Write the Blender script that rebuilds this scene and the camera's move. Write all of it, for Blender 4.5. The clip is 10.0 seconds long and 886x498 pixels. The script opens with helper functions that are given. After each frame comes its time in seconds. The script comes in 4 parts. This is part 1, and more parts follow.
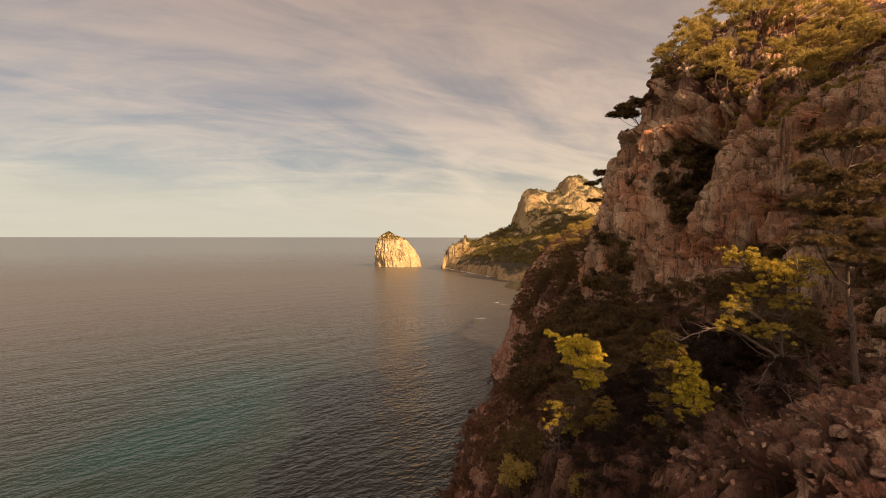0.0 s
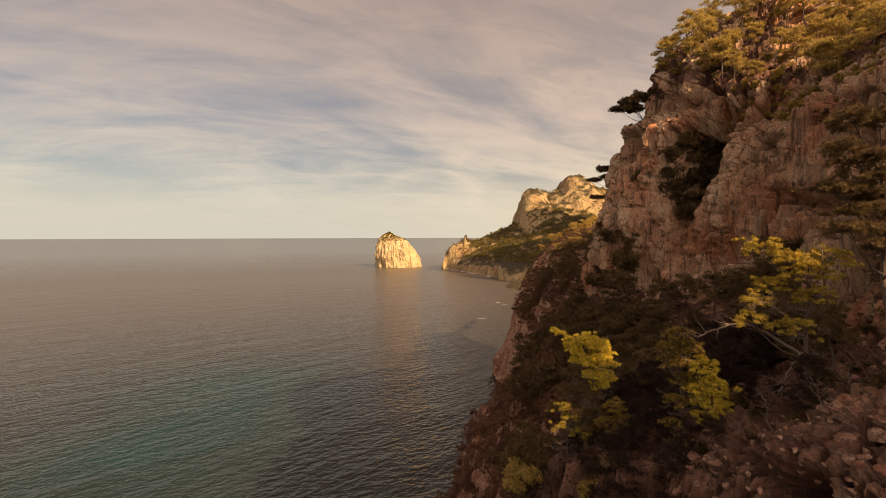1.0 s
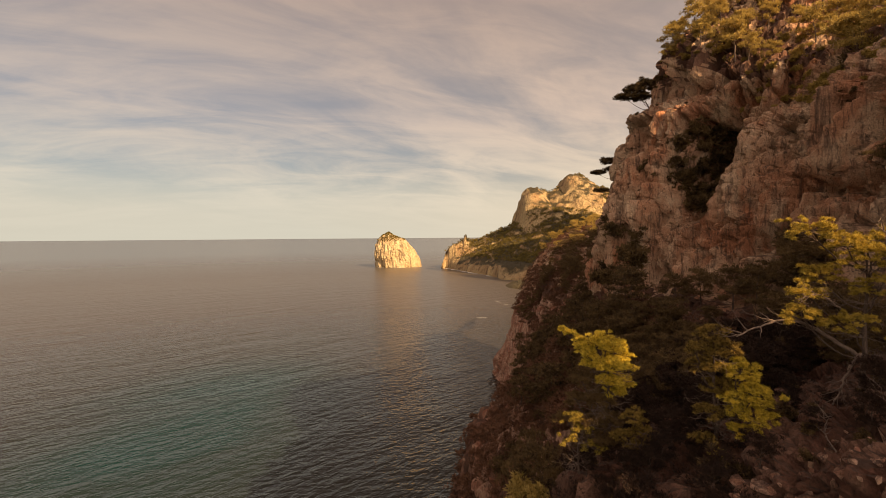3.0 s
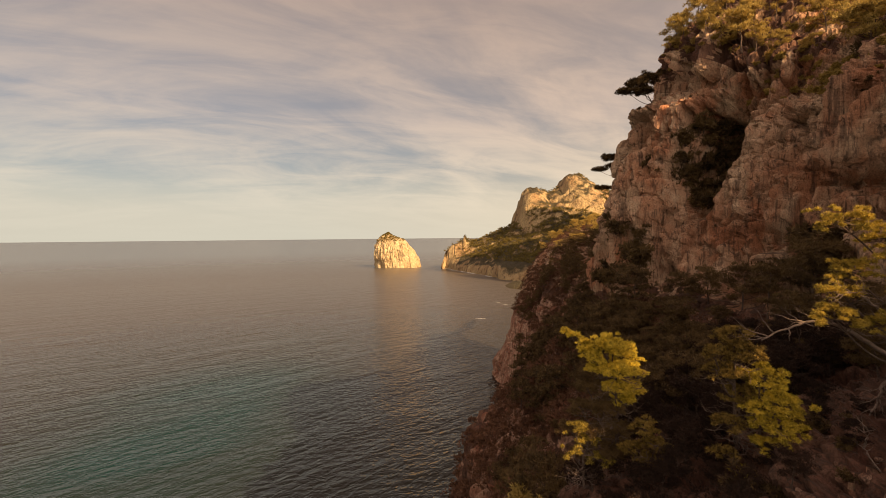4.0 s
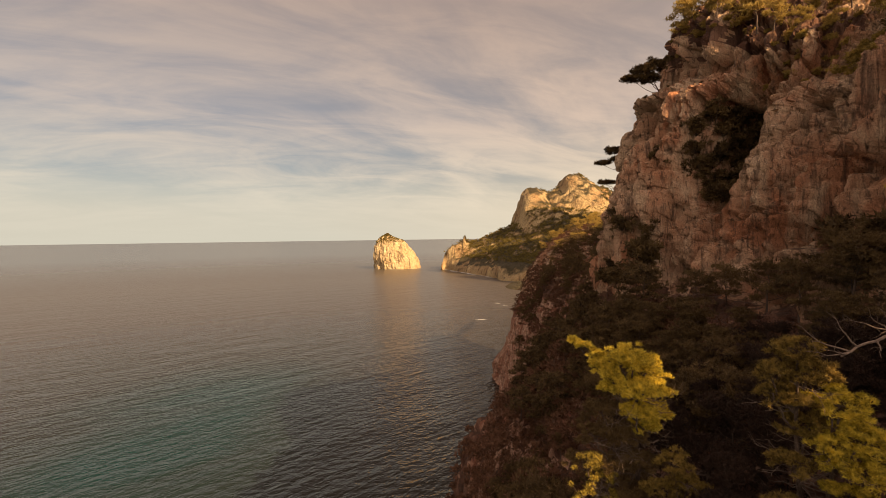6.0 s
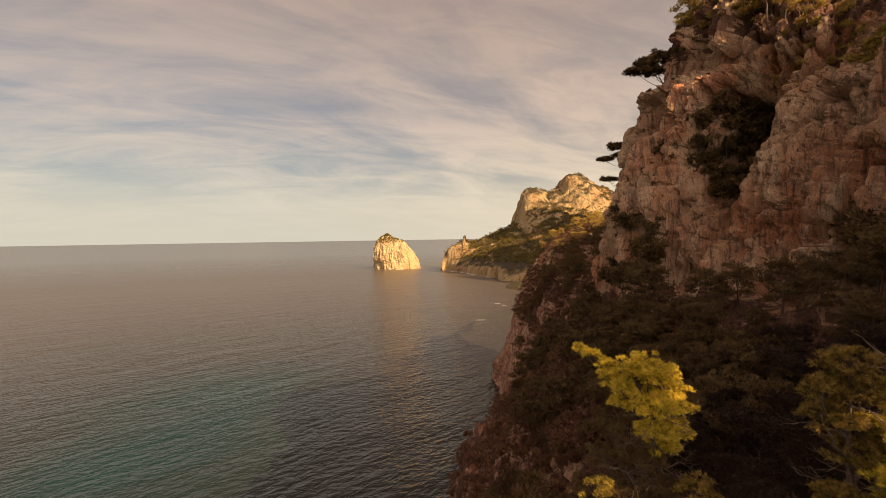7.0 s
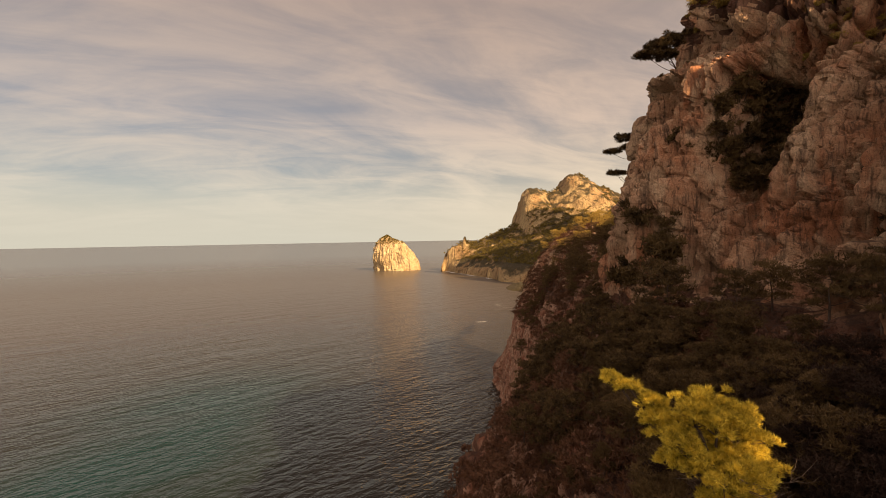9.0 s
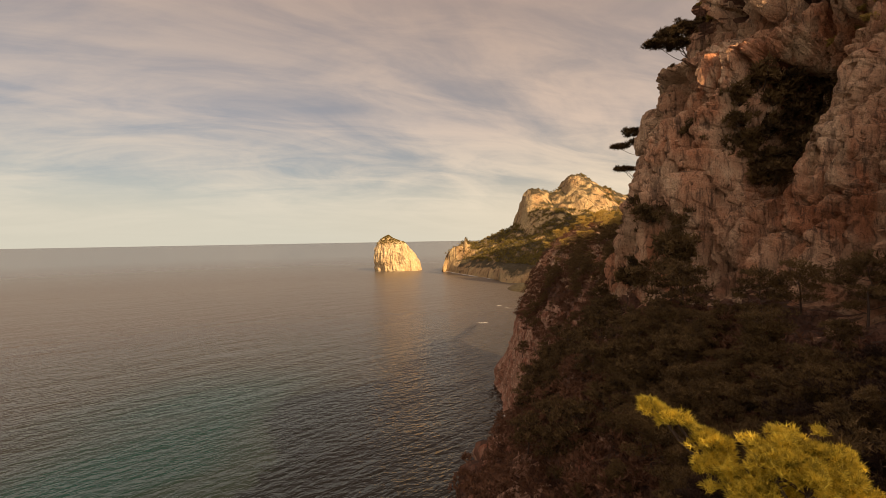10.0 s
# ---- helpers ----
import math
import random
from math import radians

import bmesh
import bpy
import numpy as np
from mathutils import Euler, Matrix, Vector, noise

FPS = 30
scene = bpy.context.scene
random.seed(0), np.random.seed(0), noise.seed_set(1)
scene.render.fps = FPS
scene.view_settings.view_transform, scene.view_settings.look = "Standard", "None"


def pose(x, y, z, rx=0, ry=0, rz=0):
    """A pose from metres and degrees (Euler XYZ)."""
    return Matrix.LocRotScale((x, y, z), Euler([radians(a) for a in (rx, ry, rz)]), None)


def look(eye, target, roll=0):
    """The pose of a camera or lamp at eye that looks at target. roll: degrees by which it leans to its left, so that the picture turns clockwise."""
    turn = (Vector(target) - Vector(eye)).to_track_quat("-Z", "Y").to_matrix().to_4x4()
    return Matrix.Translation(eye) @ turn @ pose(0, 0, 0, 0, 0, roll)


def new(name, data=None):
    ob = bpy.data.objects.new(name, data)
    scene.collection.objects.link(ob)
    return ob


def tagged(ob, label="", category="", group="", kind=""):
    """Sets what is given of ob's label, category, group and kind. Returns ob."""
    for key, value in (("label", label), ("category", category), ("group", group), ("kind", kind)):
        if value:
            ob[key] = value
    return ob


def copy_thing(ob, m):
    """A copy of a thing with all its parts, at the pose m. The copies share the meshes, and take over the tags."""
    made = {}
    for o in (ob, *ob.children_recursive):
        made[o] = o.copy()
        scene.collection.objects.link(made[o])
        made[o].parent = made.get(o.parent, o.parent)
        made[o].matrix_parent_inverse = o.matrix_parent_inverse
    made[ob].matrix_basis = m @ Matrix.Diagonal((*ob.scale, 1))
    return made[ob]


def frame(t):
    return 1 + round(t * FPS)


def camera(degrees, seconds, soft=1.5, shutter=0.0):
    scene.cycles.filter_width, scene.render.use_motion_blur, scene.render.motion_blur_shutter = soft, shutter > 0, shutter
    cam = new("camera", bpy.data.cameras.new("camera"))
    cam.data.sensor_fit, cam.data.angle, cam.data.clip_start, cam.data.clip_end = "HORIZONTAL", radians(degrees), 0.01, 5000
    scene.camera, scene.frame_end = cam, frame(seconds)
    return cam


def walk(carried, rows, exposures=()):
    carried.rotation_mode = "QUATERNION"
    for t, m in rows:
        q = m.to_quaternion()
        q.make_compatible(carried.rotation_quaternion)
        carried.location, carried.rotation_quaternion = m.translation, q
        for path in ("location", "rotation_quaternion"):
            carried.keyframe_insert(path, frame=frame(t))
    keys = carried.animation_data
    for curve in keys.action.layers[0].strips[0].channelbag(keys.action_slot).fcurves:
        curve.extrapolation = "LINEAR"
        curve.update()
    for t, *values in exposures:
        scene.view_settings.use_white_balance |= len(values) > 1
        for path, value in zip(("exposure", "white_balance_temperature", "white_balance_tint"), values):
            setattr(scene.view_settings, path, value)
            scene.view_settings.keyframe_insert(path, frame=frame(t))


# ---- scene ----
# ---- camera ----
cam = camera(90.0, 10.0, soft=0.75)
PATH = [
    (0, pose(0.802, -0.561, 90.761, 88.453, -0.057, 0.057)),
    (0.5, pose(0.766, 0.397, 90.428, 88.453, 0.057, 0.057)),
    (1, pose(0.791, 1.444, 90.114, 88.510, 0.172, 0.115)),
    (1.5, pose(0.870, 2.566, 89.820, 88.510, 0.229, 0.115)),
    (2, pose(0.997, 3.751, 89.545, 88.510, 0.344, 0.115)),
    (2.5, pose(1.165, 4.988, 89.289, 88.510, 0.401, 0.115)),
    (4, pose(1.851, 8.936, 88.623, 88.568, 0.573, 0.057)),
    (4.5, pose(2.121, 10.314, 88.431, 88.625, 0.630, 0.057)),
    (5, pose(2.402, 11.718, 88.253, 88.625, 0.688, 0.057)),
    (5.5, pose(2.689, 13.150, 88.087, 88.682, 0.745, 0.057)),
    (7, pose(3.535, 17.630, 87.635, 88.739, 0.917, 0.057)),
    (7.5, pose(3.796, 19.204, 87.493, 88.797, 0.974, 0.057)),
    (8, pose(4.039, 20.830, 87.350, 88.797, 1.031, 0.057)),
    (8.5, pose(4.259, 22.520, 87.204, 88.854, 1.031, 0.057)),
    (9, pose(4.453, 24.286, 87.052, 88.911, 1.089, 0.115)),
    (9.5, pose(4.617, 26.141, 86.891, 88.911, 1.089, 0.172)),
    (10, pose(4.747, 28.101, 86.716, 88.969, 1.031, 0.286)),
]
walk(cam, PATH, exposures=[(0, 0.8, 7150, 20)])

# ---- sky and sun ----
SUN_AZ, SUN_EL = radians(138.0), radians(33.0)      # clockwise from +y
sun_way = Vector((math.sin(SUN_AZ) * math.cos(SUN_EL), math.cos(SUN_AZ) * math.cos(SUN_EL), math.sin(SUN_EL)))
sun_data = bpy.data.lights.new("sun", "SUN")
sun_data.energy, sun_data.angle, sun_data.color = 5.0, radians(0.6), (1.0, 0.72, 0.38)
sun = new("sun", sun_data)
sun.matrix_world = look(sun_way * 500, (0, 0, 0))


class Nodes:
    """Short hand for node trees."""
    def __init__(self, tree):
        self.tree = tree
        tree.nodes.clear()

    def add(self, kind, ins=None, **props):
        n = self.tree.nodes.new(kind)
        for k, v in props.items():
            setattr(n, k, v)
        for k, v in (ins or {}).items():
            if isinstance(v, bpy.types.NodeSocket):
                self.tree.links.new(v, n.inputs[k])
            else:
                n.inputs[k].default_value = v
        return n

    def math(self, op, a, b=0.0, clamp=False):
        return self.add("ShaderNodeMath", {0: a, 1: b}, operation=op, use_clamp=clamp).outputs[0]

    def mix(self, fac, a, b, blend="MIX"):
        return self.add("ShaderNodeMix", {0: fac, 6: a, 7: b}, data_type="RGBA", blend_type=blend).outputs[2]

    def ramp(self, fac, *stops, mode="LINEAR"):
        n = self.add("ShaderNodeValToRGB", {0: fac})
        e = n.color_ramp.elements
        n.color_ramp.interpolation = mode
        while len(e) < len(stops):
            e.new(0.5)
        for el, (p, c) in zip(e, stops):
            el.position = p
            el.color = (c, c, c, 1) if isinstance(c, (int, float)) else (*c, 1)
        return n.outputs[0]

    def noise(self, vec, scale, detail=4.0, rough=0.55, distort=0.0):
        return self.add("ShaderNodeTexNoise", {"Vector": vec, "Scale": scale, "Detail": detail, "Roughness": rough,
                                               "Distortion": distort}).outputs[0]

    def mapping(self, vec, scale=(1, 1, 1), rot=(0, 0, 0), loc=(0, 0, 0)):
        return self.add("ShaderNodeMapping", {0: vec, 1: loc, 2: rot, 3: scale}).outputs[0]


world = bpy.data.worlds.new("sky")
scene.world = world
world.use_nodes = True
w = Nodes(world.node_tree)
sky = w.add("ShaderNodeTexSky", sky_type="NISHITA", sun_disc=False, sun_elevation=SUN_EL, sun_rotation=SUN_AZ,
            air_density=1.0, dust_density=2.0, ozone_density=1.0)
way = w.add("ShaderNodeTexCoord").outputs["Generated"]
sep = w.add("ShaderNodeSeparateXYZ", {0: way})
up = w.math("MAXIMUM", sep.outputs[2], 0.0)
lift = w.math("ADD", up, 0.24)
plane = w.add("ShaderNodeCombineXYZ", {0: w.math("DIVIDE", sep.outputs[0], lift), 1: w.math("DIVIDE", sep.outputs[1], lift)}).outputs[0]
streak = w.mapping(w.mapping(plane, rot=(0, 0, radians(-35))), (0.55, 1.1, 1.0))
veil = w.noise(streak, 1.7, 10.0, 0.58, 0.9)
wisp = w.noise(w.mapping(w.mapping(plane, rot=(0, 0, radians(-16))), (0.6, 1.6, 1.0), loc=(3, 7, 0)), 3.0, 10.0, 0.62, 1.0)
cover = w.math("ADD", w.math("MULTIPLY", veil, 0.62), w.math("MULTIPLY", wisp, 0.38))
cover = w.ramp(cover, (0.33, 0.0), (0.66, 1.0), mode="EASE")
haze = w.ramp(up, (0.0, 1.0), (0.06, 0.85), (0.15, 0.34), (0.30, 0.38), (0.50, 0.62))
cloud = w.ramp(up, (0.0, (0.68, 0.65, 0.51)), (0.10, (0.76, 0.70, 0.55)), (0.25, (0.64, 0.55, 0.46)), (0.50, (0.45, 0.365, 0.31)))
cloud = w.mix(1.0, cloud, (10, 10, 10, 1), "MULTIPLY")
blue = w.mix(1.0, sky.outputs[0], (0.50, 0.60, 0.60, 1), "MULTIPLY")
base = w.mix(haze, blue, cloud)
both = w.mix(w.math("MULTIPLY", cover, 0.85), base, cloud)
# thin cloud is brighter towards the sun
toward = w.add("ShaderNodeVectorMath", {0: way, 1: tuple(sun_way)}, operation="DOT_PRODUCT").outputs["Value"]
both = w.mix(1.0, both, w.ramp(w.math("MULTIPLY", w.math("ADD", toward, 1.0), 0.5), (0.12, (0.84, 0.92, 0.985)), (0.36, (1.04, 1.01, 0.965))), "MULTIPLY")
both = w.mix(1.0, both, w.ramp(toward, (0.25, 1.0), (0.97, 3.2)), "MULTIPLY")
w.add("ShaderNodeOutputWorld", {0: w.add("ShaderNodeBackground", {0: both, 1: 0.062}).outputs[0]})


# ---- materials ----
def material(name):
    m = bpy.data.materials.new(name)
    m.use_nodes = True
    n = Nodes(m.node_tree)
    return m, n


def finish(n, colour, rough, bump=None, strength=0.5, distance=0.1, **more):
    ins = {"Base Color": colour, "Roughness": rough}
    if bump is not None:
        ins["Normal"] = n.add("ShaderNodeBump", {"Height": bump, "Strength": strength, "Distance": distance}).outputs[0]
    ins.update(more)
    n.add("ShaderNodeOutputMaterial", {0: n.add("ShaderNodeBsdfPrincipled", ins).outputs[0]})


def rock_material(name, grey, ochre, pale, size, soil, reach=1.0, pits=1.0, level=(0.74, 0.95), relief=0.45):
    """Limestone: grey slabs and ochre patches, dark streaks down the face, shade painted into cracks and pits, and
    earth where it lies flat.
    """
    m, n = material(name)
    at = n.add("ShaderNodeTexCoord").outputs["Object"]
    big = n.noise(at, 0.06 / size, 5.0, 0.6, 0.4)
    patch = n.noise(n.mapping(at, (1, 1, 0.5), loc=(31, 7, 3)), 0.20 / size, 5.0, 0.6, 0.5)
    mid = n.noise(at, 0.45 / size, 6.0, 0.62)
    fine = n.noise(n.mapping(at, (1, 1, 0.6)), 2.2 / size, 8.0, 0.75, 0.5)
    streaks = n.noise(n.mapping(at, (1, 1, 0.10)), 0.75 / size, 7.0, 0.68, 0.4)
    thin = n.noise(n.mapping(at, (1, 1, 0.14)), 2.6 / size, 6.0, 0.7, 0.6)
    bent = n.add("ShaderNodeVectorMath", {0: n.mapping(at, (1, 1, 0.45)), 1: n.add("ShaderNodeTexNoise", {"Vector": at, "Scale": 0.7 / size, "Detail": 3.0}).outputs[1]}, operation="ADD").outputs[0]
    cell = n.add("ShaderNodeTexVoronoi", {"Vector": n.mapping(bent, (1, 1, 0.5)), "Scale": 0.40 / size}, feature="DISTANCE_TO_EDGE").outputs[0]
    crack = n.ramp(cell, (0.0, 0.0), (0.05, 1.0))
    pit = n.add("ShaderNodeTexVoronoi", {"Vector": bent, "Scale": 0.9 / size}).outputs[0]
    col = n.mix(n.ramp(big, (0.42, 0.0), (0.60, 1.0)), (*grey, 1), (*ochre, 1))
    col = n.mix(n.ramp(patch, (0.44, 0.0), (0.60, 0.95)), col, (*pale, 1))
    col = n.mix(n.ramp(mid, (0.50, 0.0), (0.72, 0.6)), col, (*ochre, 1))
    # for weathering streaks, and for cracks and pits darkened like shaded crevices
    dark = (0.055, 0.032, 0.022, 1)
    col = n.mix(n.ramp(streaks, (0.54, 0.0), (0.62, 0.62)), col, dark)
    col = n.mix(n.ramp(thin, (0.57, 0.0), (0.62, 0.55 * pits)), col, dark)
    col = n.mix(n.ramp(fine, (0.32, 0.6 * pits), (0.42, 0.0)), col, dark)
    col = n.mix(n.math("MULTIPLY", n.ramp(pit, (0.16, 1.0), (0.24, 0.0)), n.ramp(mid, (0.50, 0.0), (0.56, 0.75 * pits))), col, dark)
    col = n.mix(n.math("MULTIPLY", n.math("MULTIPLY", n.math("SUBTRACT", 1.0, crack), n.ramp(mid, (0.46, 0.0), (0.54, 1.0))), 0.6 * pits), col, dark)
    grain = n.noise(at, 5.0 / size, 6.0, 0.7)
    col = n.mix(0.8 * pits, col, n.ramp(grain, (0.36, 0.55), (0.48, 1.0), (0.64, 1.25)), "MULTIPLY")
    flat = n.add("ShaderNodeSeparateXYZ", {0: n.add("ShaderNodeNewGeometry").outputs["Normal"]}).outputs[2]
    flat = n.math("ADD", flat, n.math("MULTIPLY", n.math("SUBTRACT", mid, 0.5), 0.7))
    col = n.mix(n.ramp(flat, (level[0], 0.0), (level[1], reach)), col, (*soil, 1))
    h = n.math("ADD", n.math("MULTIPLY", mid, 0.55), n.math("MULTIPLY", fine, 0.6))
    for rise, high in ((crack, 0.25), (streaks, 1.1), (thin, 0.6)):
        h = n.math("ADD", h, n.math("MULTIPLY", rise, high))
    finish(n, col, 0.95, h, 1.0, relief * size)
    return m


ROCK = rock_material("limestone", (0.45, 0.285, 0.18), (0.44, 0.19, 0.098), (0.57, 0.40, 0.265), 1.0, (0.13, 0.072, 0.042))
# its dark soil on flatter slopes also deepens the headland's shade
ROCK_FAR = rock_material("far_limestone", (0.45, 0.31, 0.155), (0.44, 0.26, 0.115), (0.56, 0.41, 0.21), 12.0, (0.066, 0.050, 0.020), 1.0, 0.8, (0.66, 0.84), 0.8)
ROCK_ISLET = rock_material("islet_limestone", (0.50, 0.37, 0.21), (0.47, 0.31, 0.155), (0.60, 0.48, 0.29), 9.0, (0.14, 0.125, 0.04), 0.9, 0.5)
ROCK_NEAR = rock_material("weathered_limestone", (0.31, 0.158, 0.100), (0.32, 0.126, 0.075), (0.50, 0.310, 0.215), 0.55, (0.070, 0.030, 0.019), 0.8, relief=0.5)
# earth under scrub and between stones, kept dark to carry the shade there
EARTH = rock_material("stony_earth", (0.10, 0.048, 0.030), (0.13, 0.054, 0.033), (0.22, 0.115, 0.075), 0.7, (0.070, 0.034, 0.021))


def leaf_material(name, dark, light, thru=0.3, clumps_m=2.5):
    m, n = material(name)
    geo = n.add("ShaderNodeNewGeometry")
    at = n.add("ShaderNodeTexCoord").outputs["Object"]
    each = n.math("ADD", n.math("MULTIPLY", geo.outputs["Random Per Island"], 0.22), n.math("MULTIPLY", n.add("ShaderNodeObjectInfo").outputs["Random"], 0.20))
    # clump noise puts the light and dark of shaded tufts into the colour
    clump = n.math("ADD", n.math("MULTIPLY", n.ramp(n.noise(at, clumps_m, 2.0), (0.36, 0.0), (0.66, 1.0)), 0.38), n.math("MULTIPLY", n.noise(at, clumps_m * 0.3, 2.0), 0.30))
    tone = n.math("ADD", each, clump)
    col = n.ramp(tone, (0.20, dark), (0.68, light))
    d = n.add("ShaderNodeBsdfPrincipled", {"Base Color": col, "Roughness": 0.65, "Specular IOR Level": 0.25})
    t = n.add("ShaderNodeBsdfTranslucent", {"Color": col})
    mixed = n.add("ShaderNodeMixShader", {0: thru, 1: d.outputs[0], 2: t.outputs[0]})
    n.add("ShaderNodeOutputMaterial", {0: mixed.outputs[0]})
    return m


# one foliage in sunlit and shaded copies: the light is in the colours
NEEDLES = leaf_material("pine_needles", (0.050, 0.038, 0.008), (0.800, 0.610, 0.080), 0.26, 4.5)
NEEDLES_DIM = leaf_material("half_lit_pine_needles", (0.022, 0.014, 0.005), (0.360, 0.240, 0.058), 0.20, 4.5)
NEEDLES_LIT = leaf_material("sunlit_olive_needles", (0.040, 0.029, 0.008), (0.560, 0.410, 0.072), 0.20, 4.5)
NEEDLES_SUNNY = leaf_material("sunlit_pine_needles", (0.190, 0.135, 0.040), (0.520, 0.375, 0.110), 0.45)
NEEDLES_SHADED = leaf_material("shaded_pine_needles", (0.012, 0.0075, 0.0036), (0.170, 0.108, 0.044), 0.22, 1.3)
# near-black copy that paints deep shade under and between the plants
NEEDLES_DEEP_SHADE = leaf_material("deep_shade_leaves", (0.008, 0.0043, 0.003), (0.044, 0.022, 0.013), 0.12)
# scrub brown includes the warm tone of the shaded slope
SCRUB = leaf_material("shade_brown_scrub_leaves", (0.026, 0.0130, 0.008), (0.190, 0.092, 0.052), 0.25, 0.8)
NEEDLES_FAR = leaf_material("far_pine_needles", (0.080, 0.062, 0.018), (0.200, 0.148, 0.036), 0.30)


def bark_material(name, a, b):
    m, n = material(name)
    at = n.add("ShaderNodeTexCoord").outputs["Object"]
    g = n.noise(n.mapping(at, (6, 6, 1.5)), 3.0, 6.0, 0.65, 0.4)
    finish(n, n.mix(n.ramp(g, (0.35, 0.0), (0.65, 1.0)), (*a, 1), (*b, 1)), 0.9, g, 0.8, 0.04)
    return m


BARK = bark_material("pine_bark", (0.055, 0.036, 0.026), (0.15, 0.10, 0.075))
DEADWOOD = bark_material("bleached_wood", (0.10, 0.066, 0.050), (0.25, 0.180, 0.140))

SEA, n = material("sea_water")
at = n.add("ShaderNodeTexCoord").outputs["Object"]
turned = n.mapping(at, rot=(0, 0, radians(-42)))
rollers = n.noise(n.mapping(n.mapping(at, rot=(0, 0, radians(-38))), (0.008, 0.030, 1)), 1.0, 3.0, 0.55, 0.4)
swell = n.noise(n.mapping(turned, (0.022, 0.075, 1)), 1.0, 3.0, 0.55, 0.4)
chop = n.noise(n.mapping(turned, (0.13, 0.27, 1)), 1.0, 2.0, 0.55, 0.5)
cross = n.noise(n.mapping(n.mapping(at, rot=(0, 0, radians(-12))), (0.20, 0.36, 1)), 1.0, 2.0, 0.55, 0.4)
ripple = n.noise(n.mapping(turned, (0.32, 0.55, 1)), 1.0, 2.0, 0.6, 0.4)
drift = n.noise(n.mapping(turned, (0.006, 0.02, 1)), 1.0, 4.0, 0.6, 0.8)
# teal painted where the water is sunlit, clear of the cliff's shadow
teal_patch = n.add("ShaderNodeTexGradient", {0: n.mapping(at, (0.0105, 0.0072, 0.01), loc=(1.31, -1.58, 0))}, gradient_type="SPHERICAL").outputs[0]
teal_patch = n.math("MULTIPLY", n.ramp(teal_patch, (0.05, 0.0), (0.7, 1.0)), n.ramp(drift, (0.30, 0.3), (0.60, 1.0)))
nearness = n.add("ShaderNodeTexGradient", {0: n.mapping(at, (1 / 2600, 1 / 2600, 1 / 2600))}, gradient_type="SPHERICAL").outputs[0]
# water colour paler with distance: haze and horizon reflection painted in
deep = n.ramp(nearness, (0.0, (0.072, 0.068, 0.058)), (0.62, (0.078, 0.066, 0.053)), (0.76, (0.062, 0.050, 0.039)), (0.89, (0.016, 0.0150, 0.012)), (0.973, (0.009, 0.0165, 0.014)))
col = n.mix(teal_patch, deep, (0.003, 0.022, 0.022, 1))
waves = [(rollers, 2.4), (swell, 1.5), (chop, 1.1), (cross, 0.8), (ripple, 0.4)]
h = n.math("MULTIPLY", waves[0][0], waves[0][1])
for wave, high in waves[1:]:
    h = n.math("ADD", h, n.math("MULTIPLY", wave, high))
h = n.math("MULTIPLY", h, n.ramp(nearness, (0.0, 0.3), (0.46, 0.55), (0.73, 1.05), (0.957, 0.95)))
# warm specular tint stands in for the brown tone of shadowed water
finish(n, col, n.ramp(nearness, (0.0, 0.22), (0.55, 0.32), (0.774, 0.28), (0.86, 0.20), (0.946, 0.12)), h, 1.0, 1.0, **{"IOR": 1.385, "Specular Tint": (1.0, 0.75, 0.59, 1)})

FOAM, n = material("sea_foam")
at = n.add("ShaderNodeTexCoord").outputs["Object"]
finish(n, n.ramp(n.noise(at, 0.7, 5.0, 0.7), (0.35, (0.35, 0.35, 0.33)), (0.6, (0.75, 0.74, 0.70))), 0.6)


# ---- number tools ----
def hashed(ix, iy, iz, seed):
    h = (ix.astype(np.int64) * 374761393 + iy.astype(np.int64) * 668265263 + iz.astype(np.int64) * 2147483647 + seed * 1274126177) & 0xFFFFFFFF
    h = ((h ^ (h >> 13)) * 1274126177) & 0xFFFFFFFF
    h = ((h ^ (h >> 16)) * 2246822519) & 0xFFFFFFFF
    return ((h ^ (h >> 15)) & 0xFFFFFF) / float(0xFFFFFF)


def value_noise(x, y, z, seed=0):
    """Smooth noise from -1 to 1."""
    ix, iy, iz = np.floor(x), np.floor(y), np.floor(z)
    fx, fy, fz = x - ix, y - iy, z - iz
    fx, fy, fz = (f * f * f * (f * (f * 6 - 15) + 10) for f in (fx, fy, fz))
    total = 0
    for dx in (0, 1):
        for dy in (0, 1):
            for dz in (0, 1):
                wgt = (fx if dx else 1 - fx) * (fy if dy else 1 - fy) * (fz if dz else 1 - fz)
                total = total + wgt * hashed(ix + dx, iy + dy, iz + dz, seed)
    return total * 2 - 1


def fbm(x, y, z, octaves=5, gain=0.5, seed=0, ridged=False):
    total, amp, norm = 0, 1.0, 0.0
    for o in range(octaves):
        v = value_noise(x * 2 ** o + 17.3 * o, y * 2 ** o + 5.1 * o, z * 2 ** o - 9.7 * o, seed + o)
        total = total + amp * ((1 - 2 * np.abs(v)) if ridged else v)
        norm += amp
        amp *= gain
    return total / norm


